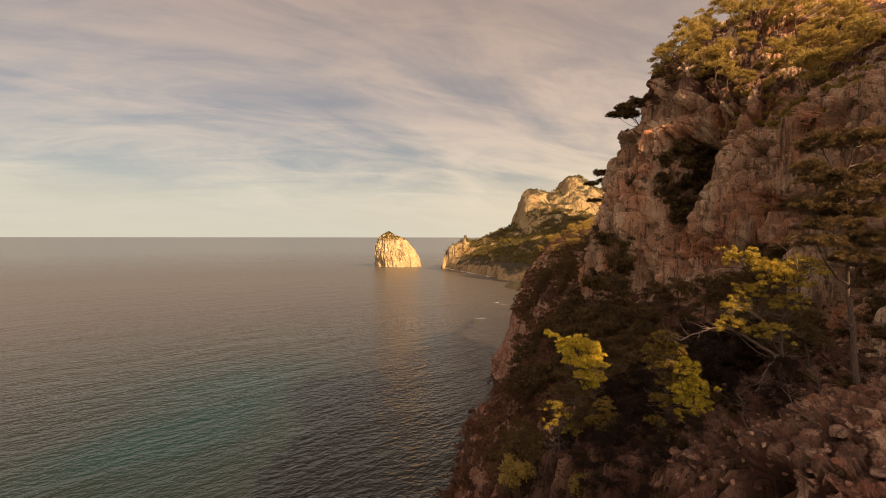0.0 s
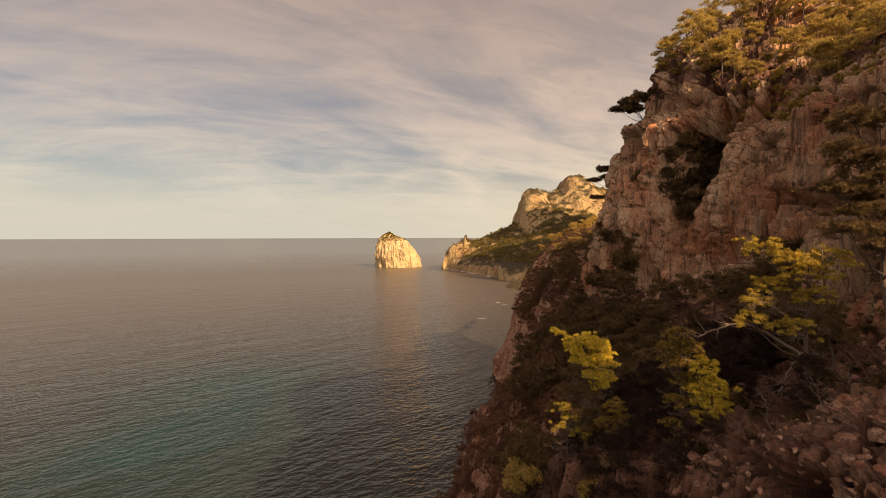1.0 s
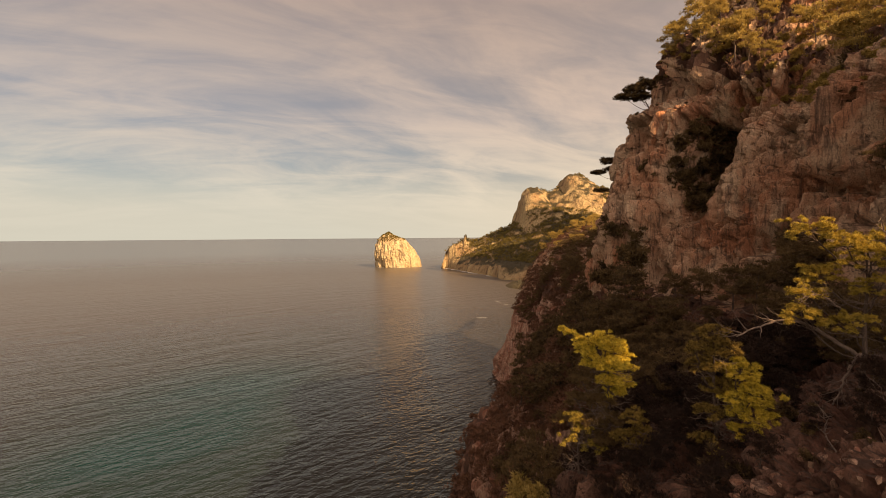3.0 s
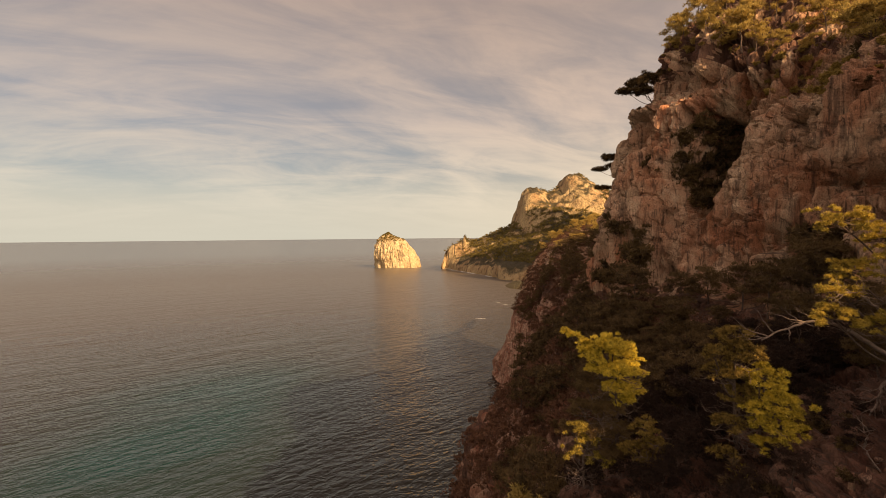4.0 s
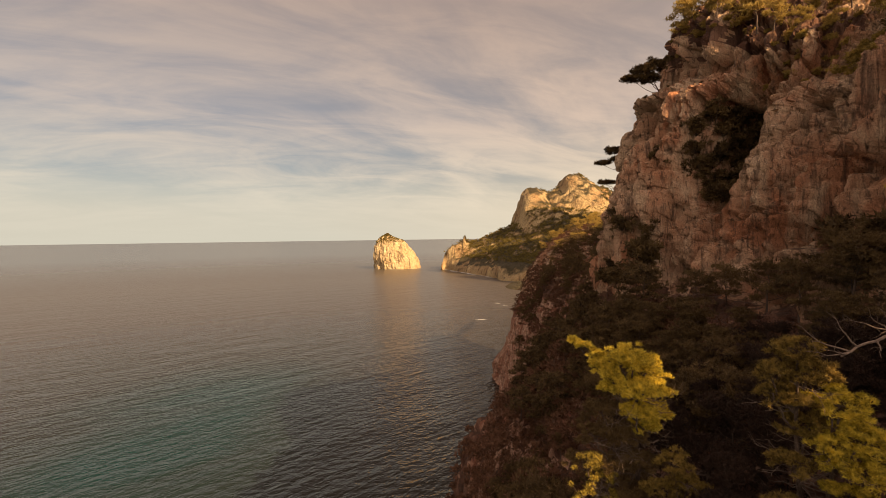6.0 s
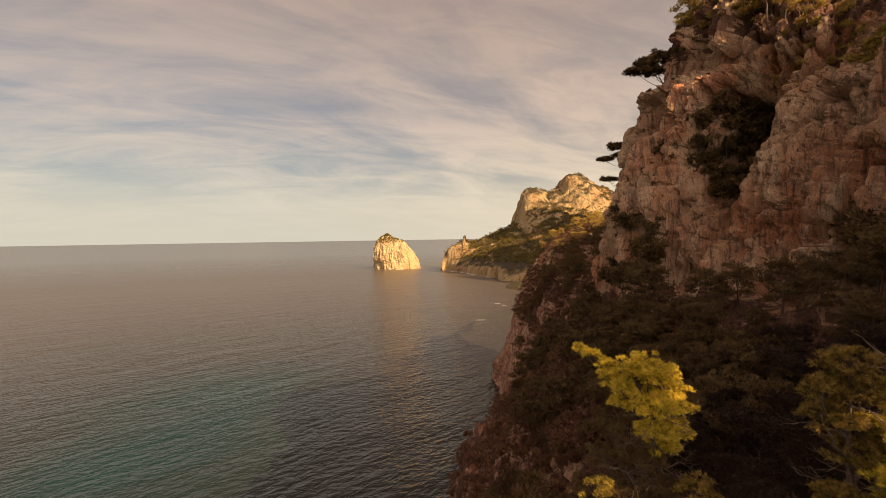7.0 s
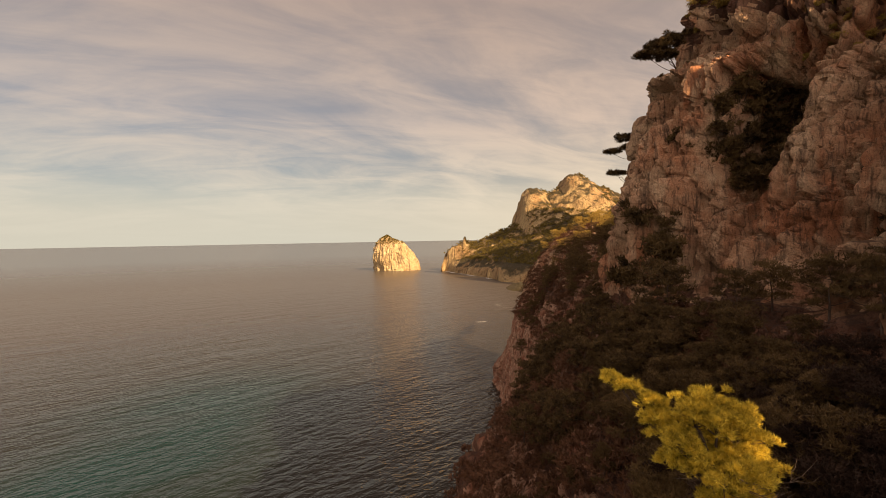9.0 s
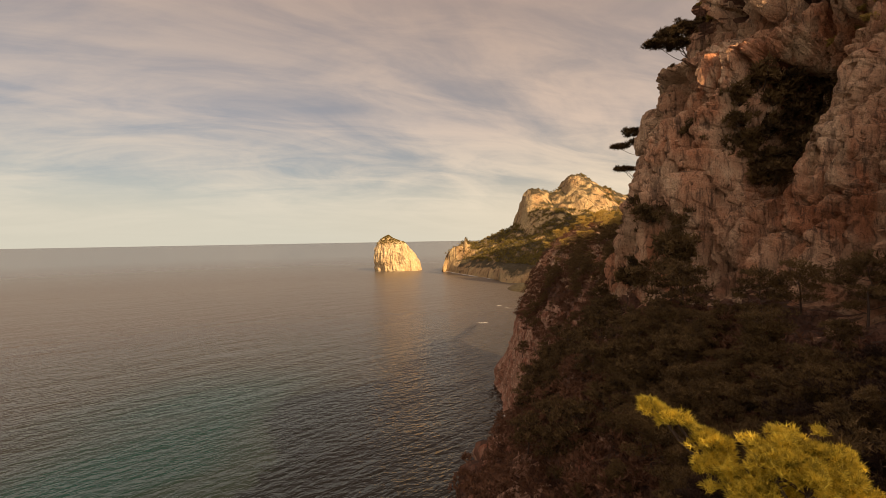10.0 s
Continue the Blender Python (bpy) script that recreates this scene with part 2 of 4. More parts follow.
def cells(x, y, seed=0, bias=0.0):
    """Cellular noise in a plane: the nearest cell's own number, the distance to its edge, and a tilted plane over it, which bias makes rise with x."""
    ix, iy = np.floor(x), np.floor(y)
    best = np.full(x.shape, 9.0)
    second = np.full(x.shape, 9.0)
    own = np.zeros(x.shape)
    tilt = np.zeros(x.shape)
    zero = np.zeros(x.shape)
    for dx in (-1, 0, 1):
        for dy in (-1, 0, 1):
            cx, cy = ix + dx, iy + dy
            px, py = cx + hashed(cx, cy, zero, seed), cy + hashed(cx, cy, zero, seed + 1)
            d = np.hypot(px - x, py - y)
            closer = d < best
            second = np.where(closer, best, np.minimum(second, d))
            own = np.where(closer, hashed(cx, cy, zero, seed + 2), own)
            lean = (hashed(cx, cy, zero, seed + 3) - 0.5 + bias) * (x - px) + 0.35 * (hashed(cx, cy, zero, seed + 4) - 0.5) * (y - py)
            tilt = np.where(closer, 2 * lean, tilt)
            best = np.where(closer, d, best)
    return own, second - best, tilt


def smooth(x, a, b):
    t = np.clip((x - a) / (b - a), 0, 1)
    return t * t * (3 - 2 * t)


def mesh_from(name, verts, faces, mat, soft=True):
    """A mesh from arrays of points and of equal-sided faces."""
    me = bpy.data.meshes.new(name)
    verts, faces = np.asarray(verts, dtype=np.float32), np.asarray(faces, dtype=np.int32)
    k = faces.shape[1]
    me.vertices.add(len(verts))
    me.vertices.foreach_set("co", verts.ravel())
    me.loops.add(faces.size)
    me.loops.foreach_set("vertex_index", faces.ravel())
    me.polygons.add(len(faces))
    me.polygons.foreach_set("loop_start", np.arange(0, faces.size, k, dtype=np.int32))
    me.polygons.foreach_set("use_smooth", np.full(len(faces), soft))
    me.update(calc_edges=True)
    me.validate()
    me.materials.append(mat)
    return me


def grid_faces(rows, cols, wrap=False):
    i, j = np.meshgrid(np.arange(rows - 1), np.arange(cols if wrap else cols - 1), indexing="ij")
    j2 = (j + 1) % cols
    return np.stack([i * cols + j, i * cols + j2, (i + 1) * cols + j2, (i + 1) * cols + j], -1).reshape(-1, 4)


def part(name, mesh, parent, label=""):
    ob = new(name, mesh)
    ob.parent = parent
    if label:
        ob["label"] = label
    return ob


# ---- sea ----
radii = np.concatenate([np.linspace(0, 1500, 40), np.linspace(1560, 4850, 60)])
turns = np.linspace(0, 2 * np.pi, 128, endpoint=False)
rr, tt = np.meshgrid(radii, turns, indexing="ij")
far = np.clip((rr - 1800) / (4850 - 1800), 0, 1)
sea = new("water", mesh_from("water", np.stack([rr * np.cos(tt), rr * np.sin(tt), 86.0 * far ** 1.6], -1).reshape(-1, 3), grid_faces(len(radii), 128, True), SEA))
tagged(sea, "calm grey-teal sea with small wind ripples", "sea", kind="structure")

# ---- near headland ----
SECTIONS = {}


def section(y, *xz):
    """A profile of the headland from the seabed to inland: eleven points of x and z."""
    SECTIONS[y] = xz


# unseen inland points are raised to throw shade on wall, spur and sea
section(-70, -2, -6, 2, 2, 14, 40, 24, 66, 40, 76, 50, 92, 56, 104, 58.8, 108, 64, 114, 90, 134, 150, 150)
section(-20, -3, -6, 1, 2, 10, 40, 20, 66, 38, 78, 47, 95, 50, 106, 51.4, 110, 56, 117, 80, 131, 150, 160)
section(0, -4, -6, 0, 2, 8, 40, 19, 70, 36, 80, 46, 97, 49, 108, 50.4, 111, 53, 115, 75, 132, 150, 170)
section(11, -4, -6, 0, 2, 8, 40, 18.5, 74.5, 35, 81, 45, 90, 48, 95, 49.4, 97, 52, 102, 74, 130, 150, 172)
section(22, -4, -6, 0, 2, 8, 40, 18, 79.6, 33, 86.5, 43, 95, 47, 109, 48.4, 111.1, 51, 115, 72, 134, 150, 174)
section(40, -5, -6, -1, 2, 4, 40, 10.5, 71.5, 36, 80, 43, 95, 47, 107, 48, 108.8, 51, 110, 74, 134, 150, 175)
section(57, -5, -6, -1, 2, 6, 42, 15, 62, 39, 79, 45, 96, 48.5, 108, 50.5, 109.5, 56, 112.5, 74, 127, 150, 169)
section(75, -8, -6, -3, 2, 7, 46, 20, 64, 37, 80, 44, 93, 50, 106, 52.5, 108.6, 57, 114, 74, 124, 150, 145)
section(90, -8, -6, -4, 2, 6, 45, 19.5, 64, 35.5, 78.5, 39, 97, 44, 113, 48, 117, 52, 127, 66, 138, 150, 150)
section(107, -6, -6, -2, 2, 8.5, 46, 25, 62, 36.3, 75, 40, 97, 42.5, 115.5, 50.5, 118.5, 53, 131, 62, 140, 150, 160)
section(115, -4, -6, 0, 2, 11, 46, 29, 62, 37.3, 75, 41.5, 95, 45, 113, 51.5, 118, 54, 131, 66, 142, 150, 168)
section(124, 0, -6, 5, 2, 19, 44, 34, 60, 40, 77, 48, 86, 56, 95, 60.2, 98.8, 68, 106, 84, 140, 150, 162)
section(140, 3, -6, 8, 2, 25, 40, 39, 58, 46, 76, 56, 84, 66, 92, 70.9, 94.8, 80, 100, 100, 140, 160, 160)
section(200, 30, -6, 34, 2, 41, 30, 45, 52, 51, 70, 58, 78, 70, 87, 74.9, 89.1, 84, 93, 105, 97, 150, 148)
section(238, 27, -6, 33, 2, 38, 28, 44, 52, 52, 69, 60, 78, 70, 87, 74.9, 89.1, 84, 93, 105, 97, 160, 150)
section(278, 30, -6, 36, 2, 37, 15, 44, 43, 52, 66, 58, 75, 68, 85, 72.2, 87.5, 80, 92, 105, 97, 170, 146)
section(294, 29, -6, 32, 1, 32.5, 9, 46, 24, 57, 58, 62, 74, 70, 83, 74.2, 86, 84, 92, 108, 97, 172, 145)
section(306, 33, -6, 36, 1, 37, 9, 50, 26, 60, 58, 66, 73, 76, 82, 80.2, 85, 90, 91, 112, 97, 175, 143)
section(330, 60, -6, 66, 2, 70, 20, 76, 45, 84, 62, 92, 72, 100, 80, 104.2, 83.5, 112, 90, 130, 97, 180, 140)

ys = np.concatenate([np.arange(-70, 0, 2.0), np.arange(0, 12, 0.5), np.arange(12, 44, 0.22), np.arange(44, 120, 0.28), np.arange(120, 331, 1.1)])
knots = np.arange(11)
counts = [2, 34, 36, 90, 64, 66, 24, 40, 44, 24]
vs = np.concatenate([k + np.arange(c) / c for k, c in enumerate(counts)] + [[10.0]])


def blend(grid, sigma):
    """Gaussian smoothing down the columns of a uniform grid."""
    r = int(3 * sigma)
    kern = np.exp(-0.5 * (np.arange(-r, r + 1) / sigma) ** 2)
    kern /= kern.sum()
    padded = np.pad(grid, ((r, r), (0, 0)), mode="edge")
    return sum(kern[i] * padded[i:i + len(grid)] for i in range(2 * r + 1))


def profile_surface():
    line = np.arange(-70, 331, 0.5)
    key = np.array(sorted(SECTIONS))
    vals = np.array([SECTIONS[k] for k in key])
    out = []
    for c in (0, 1):
        g = np.stack([np.interp(line, key, vals[:, 2 * k + c]) for k in range(11)], -1)
        g = blend(g, 3.0)
        rows = np.stack([np.interp(ys, line, g[:, k]) for k in range(11)], -1)
        fine = np.linspace(0, 10, 401)
        rows = np.stack([np.interp(fine, knots, r) for r in rows], 0)
        rows = blend(rows.T, 3.0).T
        out.append(np.stack([np.interp(vs, fine, r) for r in rows], 0))
    return out


X, Z = profile_surface()
Y = np.repeat(ys[:, None], len(vs), 1)


def normals(x, y, z):
    def slope(a, axis):
        return np.gradient(a, axis=axis)
    u = np.stack([slope(x, 0), slope(y, 0), slope(z, 0)], -1)
    v = np.stack([slope(x, 1), slope(y, 1), slope(z, 1)], -1)
    nn = np.cross(v, u)
    nn /= np.linalg.norm(nn, axis=-1, keepdims=True) + 1e-9
    return np.where(nn[..., :1] * -1 + nn[..., 2:] < 0, -nn, nn)


N0 = normals(X, Y, Z)
steep = 1 - smooth(N0[..., 2], 0.45, 0.75)
warp = fbm(X * 0.08, Y * 0.08, Z * 0.08, 3, seed=40)
cy, cz = Y + 2.2 * warp, Z + 3.5 * fbm(X * 0.07 + 9, Y * 0.07, Z * 0.07, 3, seed=44)
own1, edge1, tilt1 = cells(cy / 6.0, cz / 19.0, 3, 0.30)
own2, edge2, tilt2 = cells(cy / 2.3 + 3, cz / 9.0, 8, 0.36)
own3, edge3, tilt3 = cells(cy / 0.95 + 7, cz / 3.4, 12, 0.30)
own6, edge6, tilt6 = cells(cy / 3.4 + 1, cz / 2.6 + 5, 22, 0.10)
own4, edge4, tilt4 = cells(X / 1.7 + warp, Y / 1.7, 15)
own5, edge5, tilt5 = cells(X / 0.62, Y / 0.62 + warp, 18)
bend = 2.5 * warp
pillar = np.abs(fbm(Y * 0.15 + bend * 0.12, Z * 0.035, X * 0.05, 2, 0.45, seed=21))
rib = np.abs(fbm(Y * 0.42 + bend * 0.3, Z * 0.085 + 5, X * 0.1, 2, 0.5, seed=25))
tooth = np.abs(fbm(Y * 1.0 + bend * 0.5, Z * 0.26, X * 0.2, 2, 0.5, seed=28))
strata = np.abs(fbm(Y * 0.03, Z * 0.16 + 0.5 * warp, X * 0.03, 2, 0.5, seed=33))
lump = fbm(X * 0.05, Y * 0.05, Z * 0.045, 5, seed=2)
rough = fbm(X * 0.35, Y * 0.35, Z * 0.22, 5, 0.55, seed=30)
comb = value_noise(Y * 0.9 + bend * 0.9, Z * 0.07, X * 0.05, 51)
comb2 = value_noise(Y * 2.0 + bend * 1.2, Z * 0.16, X * 0.1, 52)
where = smooth(fbm(X * 0.06 + 30, Y * 0.06, Z * 0.06, 3, seed=55), -0.15, 0.25)
groove = -(0.35 + 0.65 * where) * (2.6 * np.exp(-np.abs(comb) / 0.15) + 1.2 * np.exp(-np.abs(comb2) / 0.2))
face_on = steep * np.where(Y > 225, 0.45, 1.0)
push = face_on * (-0.6 + 3.2 * (own1 - 0.55) + 3.6 * tilt1 + 1.5 * (own2 - 0.5) + 2.7 * tilt2 + 0.6 * (own3 - 0.5) + 1.0 * tilt3 + 0.4 * (own6 - 0.5) + 0.4 * tilt6
                  + 1.8 * (pillar - 0.22) + 1.8 * (rib - 0.22) + 1.0 * (tooth - 0.2) + 1.25 * groove + 0.5 * (strata - 0.2) + 0.8 * lump + 1.3 * rough
                  - 3.0 * np.exp(-edge1 / 0.035) - 2.2 * np.exp(-edge2 / 0.05) - 0.6 * np.exp(-edge3 / 0.08) - 0.3 * np.exp(-edge6 / 0.05))
push = push + (1 - steep) * (1.4 * lump + 0.9 * rough + np.where(Y < 30, 0.5, 1.0) * (1.6 * (own4 - 0.5) + 1.5 * tilt4) + 1.0 * (own5 - 0.5) + 1.0 * tilt5 + 0.35 * fbm(X * 1.3, Y * 1.3, Z * 1.3, 3, 0.6, seed=36, ridged=True) - 1.0 * np.exp(-edge4 / 0.06) - 0.5 * np.exp(-edge5 / 0.08))


push = np.where(push > 0, push * 0.7, push)


def hollow(y, z, ry, rz, depth):
    """A cave or recess in the wall."""
    return -depth * np.exp(-(np.abs((Y - y) / ry) ** 4 + np.abs((Z - z) / rz) ** 4)) * (X < 75)


def fissure(y, low, high, width, depth, lean=0.0):
    """A deep upright cleft in the wall."""
    off = np.abs(Y - y - lean * (Z - (low + high) / 2) + 0.8 * warp)
    return -1.5 * depth * np.exp(-off / (1.3 * width)) * smooth(Z, low - 1.5, low + 1.5) * (1 - smooth(Z, high - 1.5, high + 1.5)) * (X < 75)


def buttresses(stops, low, high):
    """Noses of rock along the wall, each with a long face to the south and a short return: y and how far it stands out."""
    at = Y + 0.9 * warp + 0.35 * rough + 0.03 * (Z - 100)
    line, out = zip(*stops)
    return np.interp(at, line, out) * smooth(Z, low - 4, low + 4) * (1 - smooth(Z, high - 3, high + 5)) * (X < 75)


step_out = buttresses([(44, 0), (48.6, -1.5), (49.6, 1.2), (56.4, -3.2), (57.6, 0.4), (58.8, -7.5), (61, -5.5), (65.2, -2.4), (66.0, 0.2), (67.2, -8.5), (69.5, -7.5),
                       (72.0, -5.0), (75.2, -2.4), (75.9, -3.6), (78.4, -0.9), (79.4, -7.0), (84, -5), (89, -4), (91.5, -1.6), (93.6, 0.2), (94.3, -1.4), (96.5, 1.0), (100.4, 1.0), (101.2, -4.5), (103.2, -2.6), (105.8, 1.0),
                       (112, 0.2), (120, 0)], 80, 112)
push = push + hollow(85.4, 103, 4.2, 9.0, 10.0) + hollow(84.2, 95.5, 1.6, 4.5, 3.0) + hollow(102, 101.5, 1.6, 0.7, 2.5) + hollow(66, 88.5, 2.2, 1.8, 4.5)
push = push + hollow(69.5, 103, 1.6, 5, 4.0) + hollow(92.5, 116.5, 4.2, 2.6, 2.8) + hollow(71, 87, 3.0, 3, 2.5) + hollow(94, 88, 3.5, 3.5, 2.0) + hollow(98.2, 108, 0.6, 7, 2.6)
push = push + fissure(75.0, 92, 112, 0.35, 1.6, 0.12) + fissure(62.5, 86, 112, 0.4, 2.0, 0.05) + fissure(94.2, 98, 114, 0.35, 1.6, -0.03) + fissure(103.6, 118, 134, 0.5, 2.2, 0.04)
push = push + fissure(97.0, 118, 132, 0.5, 2.4, 0.03)
X1, Y1, Z1 = X - step_out + N0[..., 0] * push, Y + N0[..., 1] * push, Z + N0[..., 2] * push * 0.6
cliff = new("cliff", mesh_from("cliff", np.stack([X1, Y1, Z1], -1).reshape(-1, 3), grid_faces(len(ys), len(vs)), ROCK, False))
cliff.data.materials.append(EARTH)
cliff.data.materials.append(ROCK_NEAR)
mid_y, mid_v = (ys[:-1, None] + ys[1:, None]) / 2, (vs[None, :-1] + vs[None, 1:]) / 2
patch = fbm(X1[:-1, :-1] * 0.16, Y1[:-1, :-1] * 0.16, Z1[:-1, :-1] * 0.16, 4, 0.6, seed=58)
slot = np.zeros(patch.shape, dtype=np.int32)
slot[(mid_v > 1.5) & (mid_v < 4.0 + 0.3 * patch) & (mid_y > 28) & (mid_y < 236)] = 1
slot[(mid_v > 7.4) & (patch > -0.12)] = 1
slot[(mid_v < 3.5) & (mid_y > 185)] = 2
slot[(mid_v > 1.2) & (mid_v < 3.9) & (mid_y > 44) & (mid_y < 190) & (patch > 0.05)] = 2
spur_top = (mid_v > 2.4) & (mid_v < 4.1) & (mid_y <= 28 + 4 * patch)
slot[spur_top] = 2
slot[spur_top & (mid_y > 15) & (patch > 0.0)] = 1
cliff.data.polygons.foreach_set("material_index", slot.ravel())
tagged(cliff, "tall weathered limestone cliff, grey and ochre, with ledges", "cliff", kind="structure")
N1 = normals(X1, Y1, Z1)

# ---- far headland ----
gx, gy = np.meshgrid(np.arange(-40, 900, 4.5), np.arange(400, 1720, 4.5), indexing="ij")
sway = gx + 16 * fbm(gx * 0.012, gy * 0.012, gx * 0, 4, 0.55, seed=66)
crest = np.interp(sway, [-40, -8, 5, 25, 50, 56, 60, 64, 72, 93, 142, 190, 213, 224, 229, 248, 281, 298, 336, 350, 366, 406, 429, 454, 527, 640, 800],
                  [-30, 0, 40, 64, 80, 82, 102, 82, 80, 78, 97, 116, 134, 168, 206, 226, 222, 212, 232, 258, 270, 266, 248, 232, 200, 184, 176])
wide = blend(crest, 14.0)
sharp = crest
shore = np.interp(gx, [-40, -8, 25, 90, 118, 122, 190, 250, 800], [1380, 1350, 1250, 1070, 990, 940, 860, 800, 700])
shore = shore + 26 * fbm(gx * 0.022, gy * 0.006, gx * 0, 4, 0.6, seed=64) * smooth(gx, -10, 40)
along = (gy - shore) / (1300 - shore)
face = np.interp(along, [-0.3, -0.02, 0.0, 0.05, 0.11, 0.45, 0.72, 0.80, 0.95, 1.0, 1.1, 2.2],
                 [-0.3, -0.08, 0.0, 0.14, 0.24, 0.42, 0.62, 0.77, 0.96, 1.0, 0.97, -0.3])
crest = wide + (sharp - wide) * smooth(along, 0.62, 0.92)
gz = crest * face
ridge = fbm(gx * 0.008, gy * 0.008, gx * 0, 6, 0.55, seed=60, ridged=True)
bumps = fbm(gx * 0.03, gy * 0.03, gx * 0, 5, 0.55, seed=70)
gz = gz + smooth(gz, 2, 60) * (ridge * 14 - 4) * smooth(np.abs(along - 1), 0.0, 0.25) + smooth(gz, 0, 10) * (bumps * 7 + 5 * fbm(gx * 0.06, gy * 0.06, gx * 0, 3, 0.6, seed=68, ridged=True))
gz = np.where((gx < -8) | (crest < 1) | (along < 0), -8, np.maximum(gz, -8))
for px, py, high, sx, sy in ((620, 760, 560, 110, 110), (500, 690, 525, 90, 110), (470, 580, 420, 80, 80)):     # unseen hills, added to cast shade on the far slope
    gz = np.maximum(gz, -12 + high * np.exp(-(((gx - px) / sx) ** 2 + ((gy - py) / sy) ** 2)) * (1 + 0.10 * ridge))
gz = gz + smooth(gz, 120, 200) * 6 * fbm(gx * 0.035, gy * 0.035, gx * 0, 4, 0.6, seed=73, ridged=True)
spit = np.hypot((gx - 138) / 26, (gy - 800) / 50)
gz = np.maximum(gz, 13 * (1 - spit) + 5 * bumps * (spit < 1.2))
far_land = new("headland", mesh_from("headland", np.stack([gx, gy, gz], -1).reshape(-1, 3), grid_faces(*gx.shape), ROCK_FAR))
tagged(far_land, "far rocky headland with sunlit cliffs above a wooded slope", "headland", kind="structure")

# ---- islet ----
hh, aa = np.meshgrid(np.linspace(0, 1, 130), np.linspace(0, 2 * np.pi, 260, endpoint=False), indexing="ij")
rad = np.interp(hh, [0, 0.08, 0.3, 0.6, 0.8, 0.9, 0.96, 1.0], [1.0, 1.0, 0.97, 0.79, 0.55, 0.27, 0.13, 0.0])
shift = -30 * hh ** 1.2
ix, iy, iz = -139 + shift + 68 * rad * np.cos(aa), 1378 + 48 * rad * np.sin(aa), -5 + 113 * hh
flow = fbm(ix * 0.09, iy * 0.09, iz * 0.02, 5, 0.6, seed=80, ridged=True)
lumps = fbm(ix * 0.02, iy * 0.02, iz * 0.02, 4, seed=85)
io, ie, it = cells(aa * 11, hh * 4 + 2, 90, 0.1)
out = (5.0 * flow + 5.0 * lumps + 3.5 * (io - 0.5) + 2.0 * it - 3.0 * np.exp(-ie / 0.05)) * smooth(rad, 0.0, 0.3)
ix, iy, iz = ix + out * np.cos(aa), iy + out * np.sin(aa), iz + 4 * lumps * smooth(hh, 0.3, 0.9)
islet = new("islet", mesh_from("islet", np.stack([ix, iy, iz], -1).reshape(-1, 3), grid_faces(130, 260, True), ROCK_ISLET))
tagged(islet, "steep sunlit pale limestone islet rising from the sea", "islet", kind="structure")

# ---- plants ----
def tube(points, radii, sides=6):
    """A tapered round limb along points."""
    points = np.asarray(points, float)
    d = np.gradient(points, axis=0)
    d /= np.linalg.norm(d, axis=1, keepdims=True) + 1e-9
    ref = np.where(np.abs(d[:, 2:]) < 0.9, [[0.0, 0.0, 1.0]], [[1.0, 0.0, 0.0]])
    a = np.cross(d, ref)
    a /= np.linalg.norm(a, axis=1, keepdims=True) + 1e-9
    b = np.cross(d, a)
    t = np.linspace(0, 2 * np.pi, sides, endpoint=False)
    ring = a[:, None] * np.cos(t)[None, :, None] + b[:, None] * np.sin(t)[None, :, None]
    return (points[:, None] + ring * np.asarray(radii)[:, None, None]).reshape(-1, 3), grid_faces(len(points), sides, True)


def joined(pieces):
    verts, faces, base = [], [], 0
    for v, f in pieces:
        verts.append(v)
        faces.append(f + base)
        base += len(v)
    return np.concatenate(verts), np.concatenate(faces)


def unit(v):
    return v / (np.linalg.norm(v, axis=-1, keepdims=True) + 1e-9)


def needles(rng, centres, ways, blades, length, width, open_up=0.8):
    """Tufts of thin blades round each centre, fanned about its way."""
    n = len(centres)
    c = np.repeat(centres, blades, 0)
    way = unit(np.repeat(ways, blades, 0) + rng.normal(0, open_up, (n * blades, 3)))
    side = unit(np.cross(way, rng.normal(0, 1, (n * blades, 3))))
    ln = length * rng.uniform(0.6, 1.3, (n * blades, 1))
    c = c + rng.normal(0, length * 0.15, (n * blades, 3))
    v = np.stack([c - side * width * 0.5, c + side * width * 0.5, c + way * ln], 1).reshape(-1, 3)
    return v, np.arange(n * blades * 3).reshape(-1, 3)


def limb_line(rng, start, way, length, rise, steps=6, wobble=0.06):
    t = np.linspace(0, 1, steps)[:, None]
    line = start + way * length * t + np.array([0, 0, 1.0]) * rise * length * t ** 1.8
    return line + rng.normal(0, wobble * length, (steps, 3)) * t * 0.6


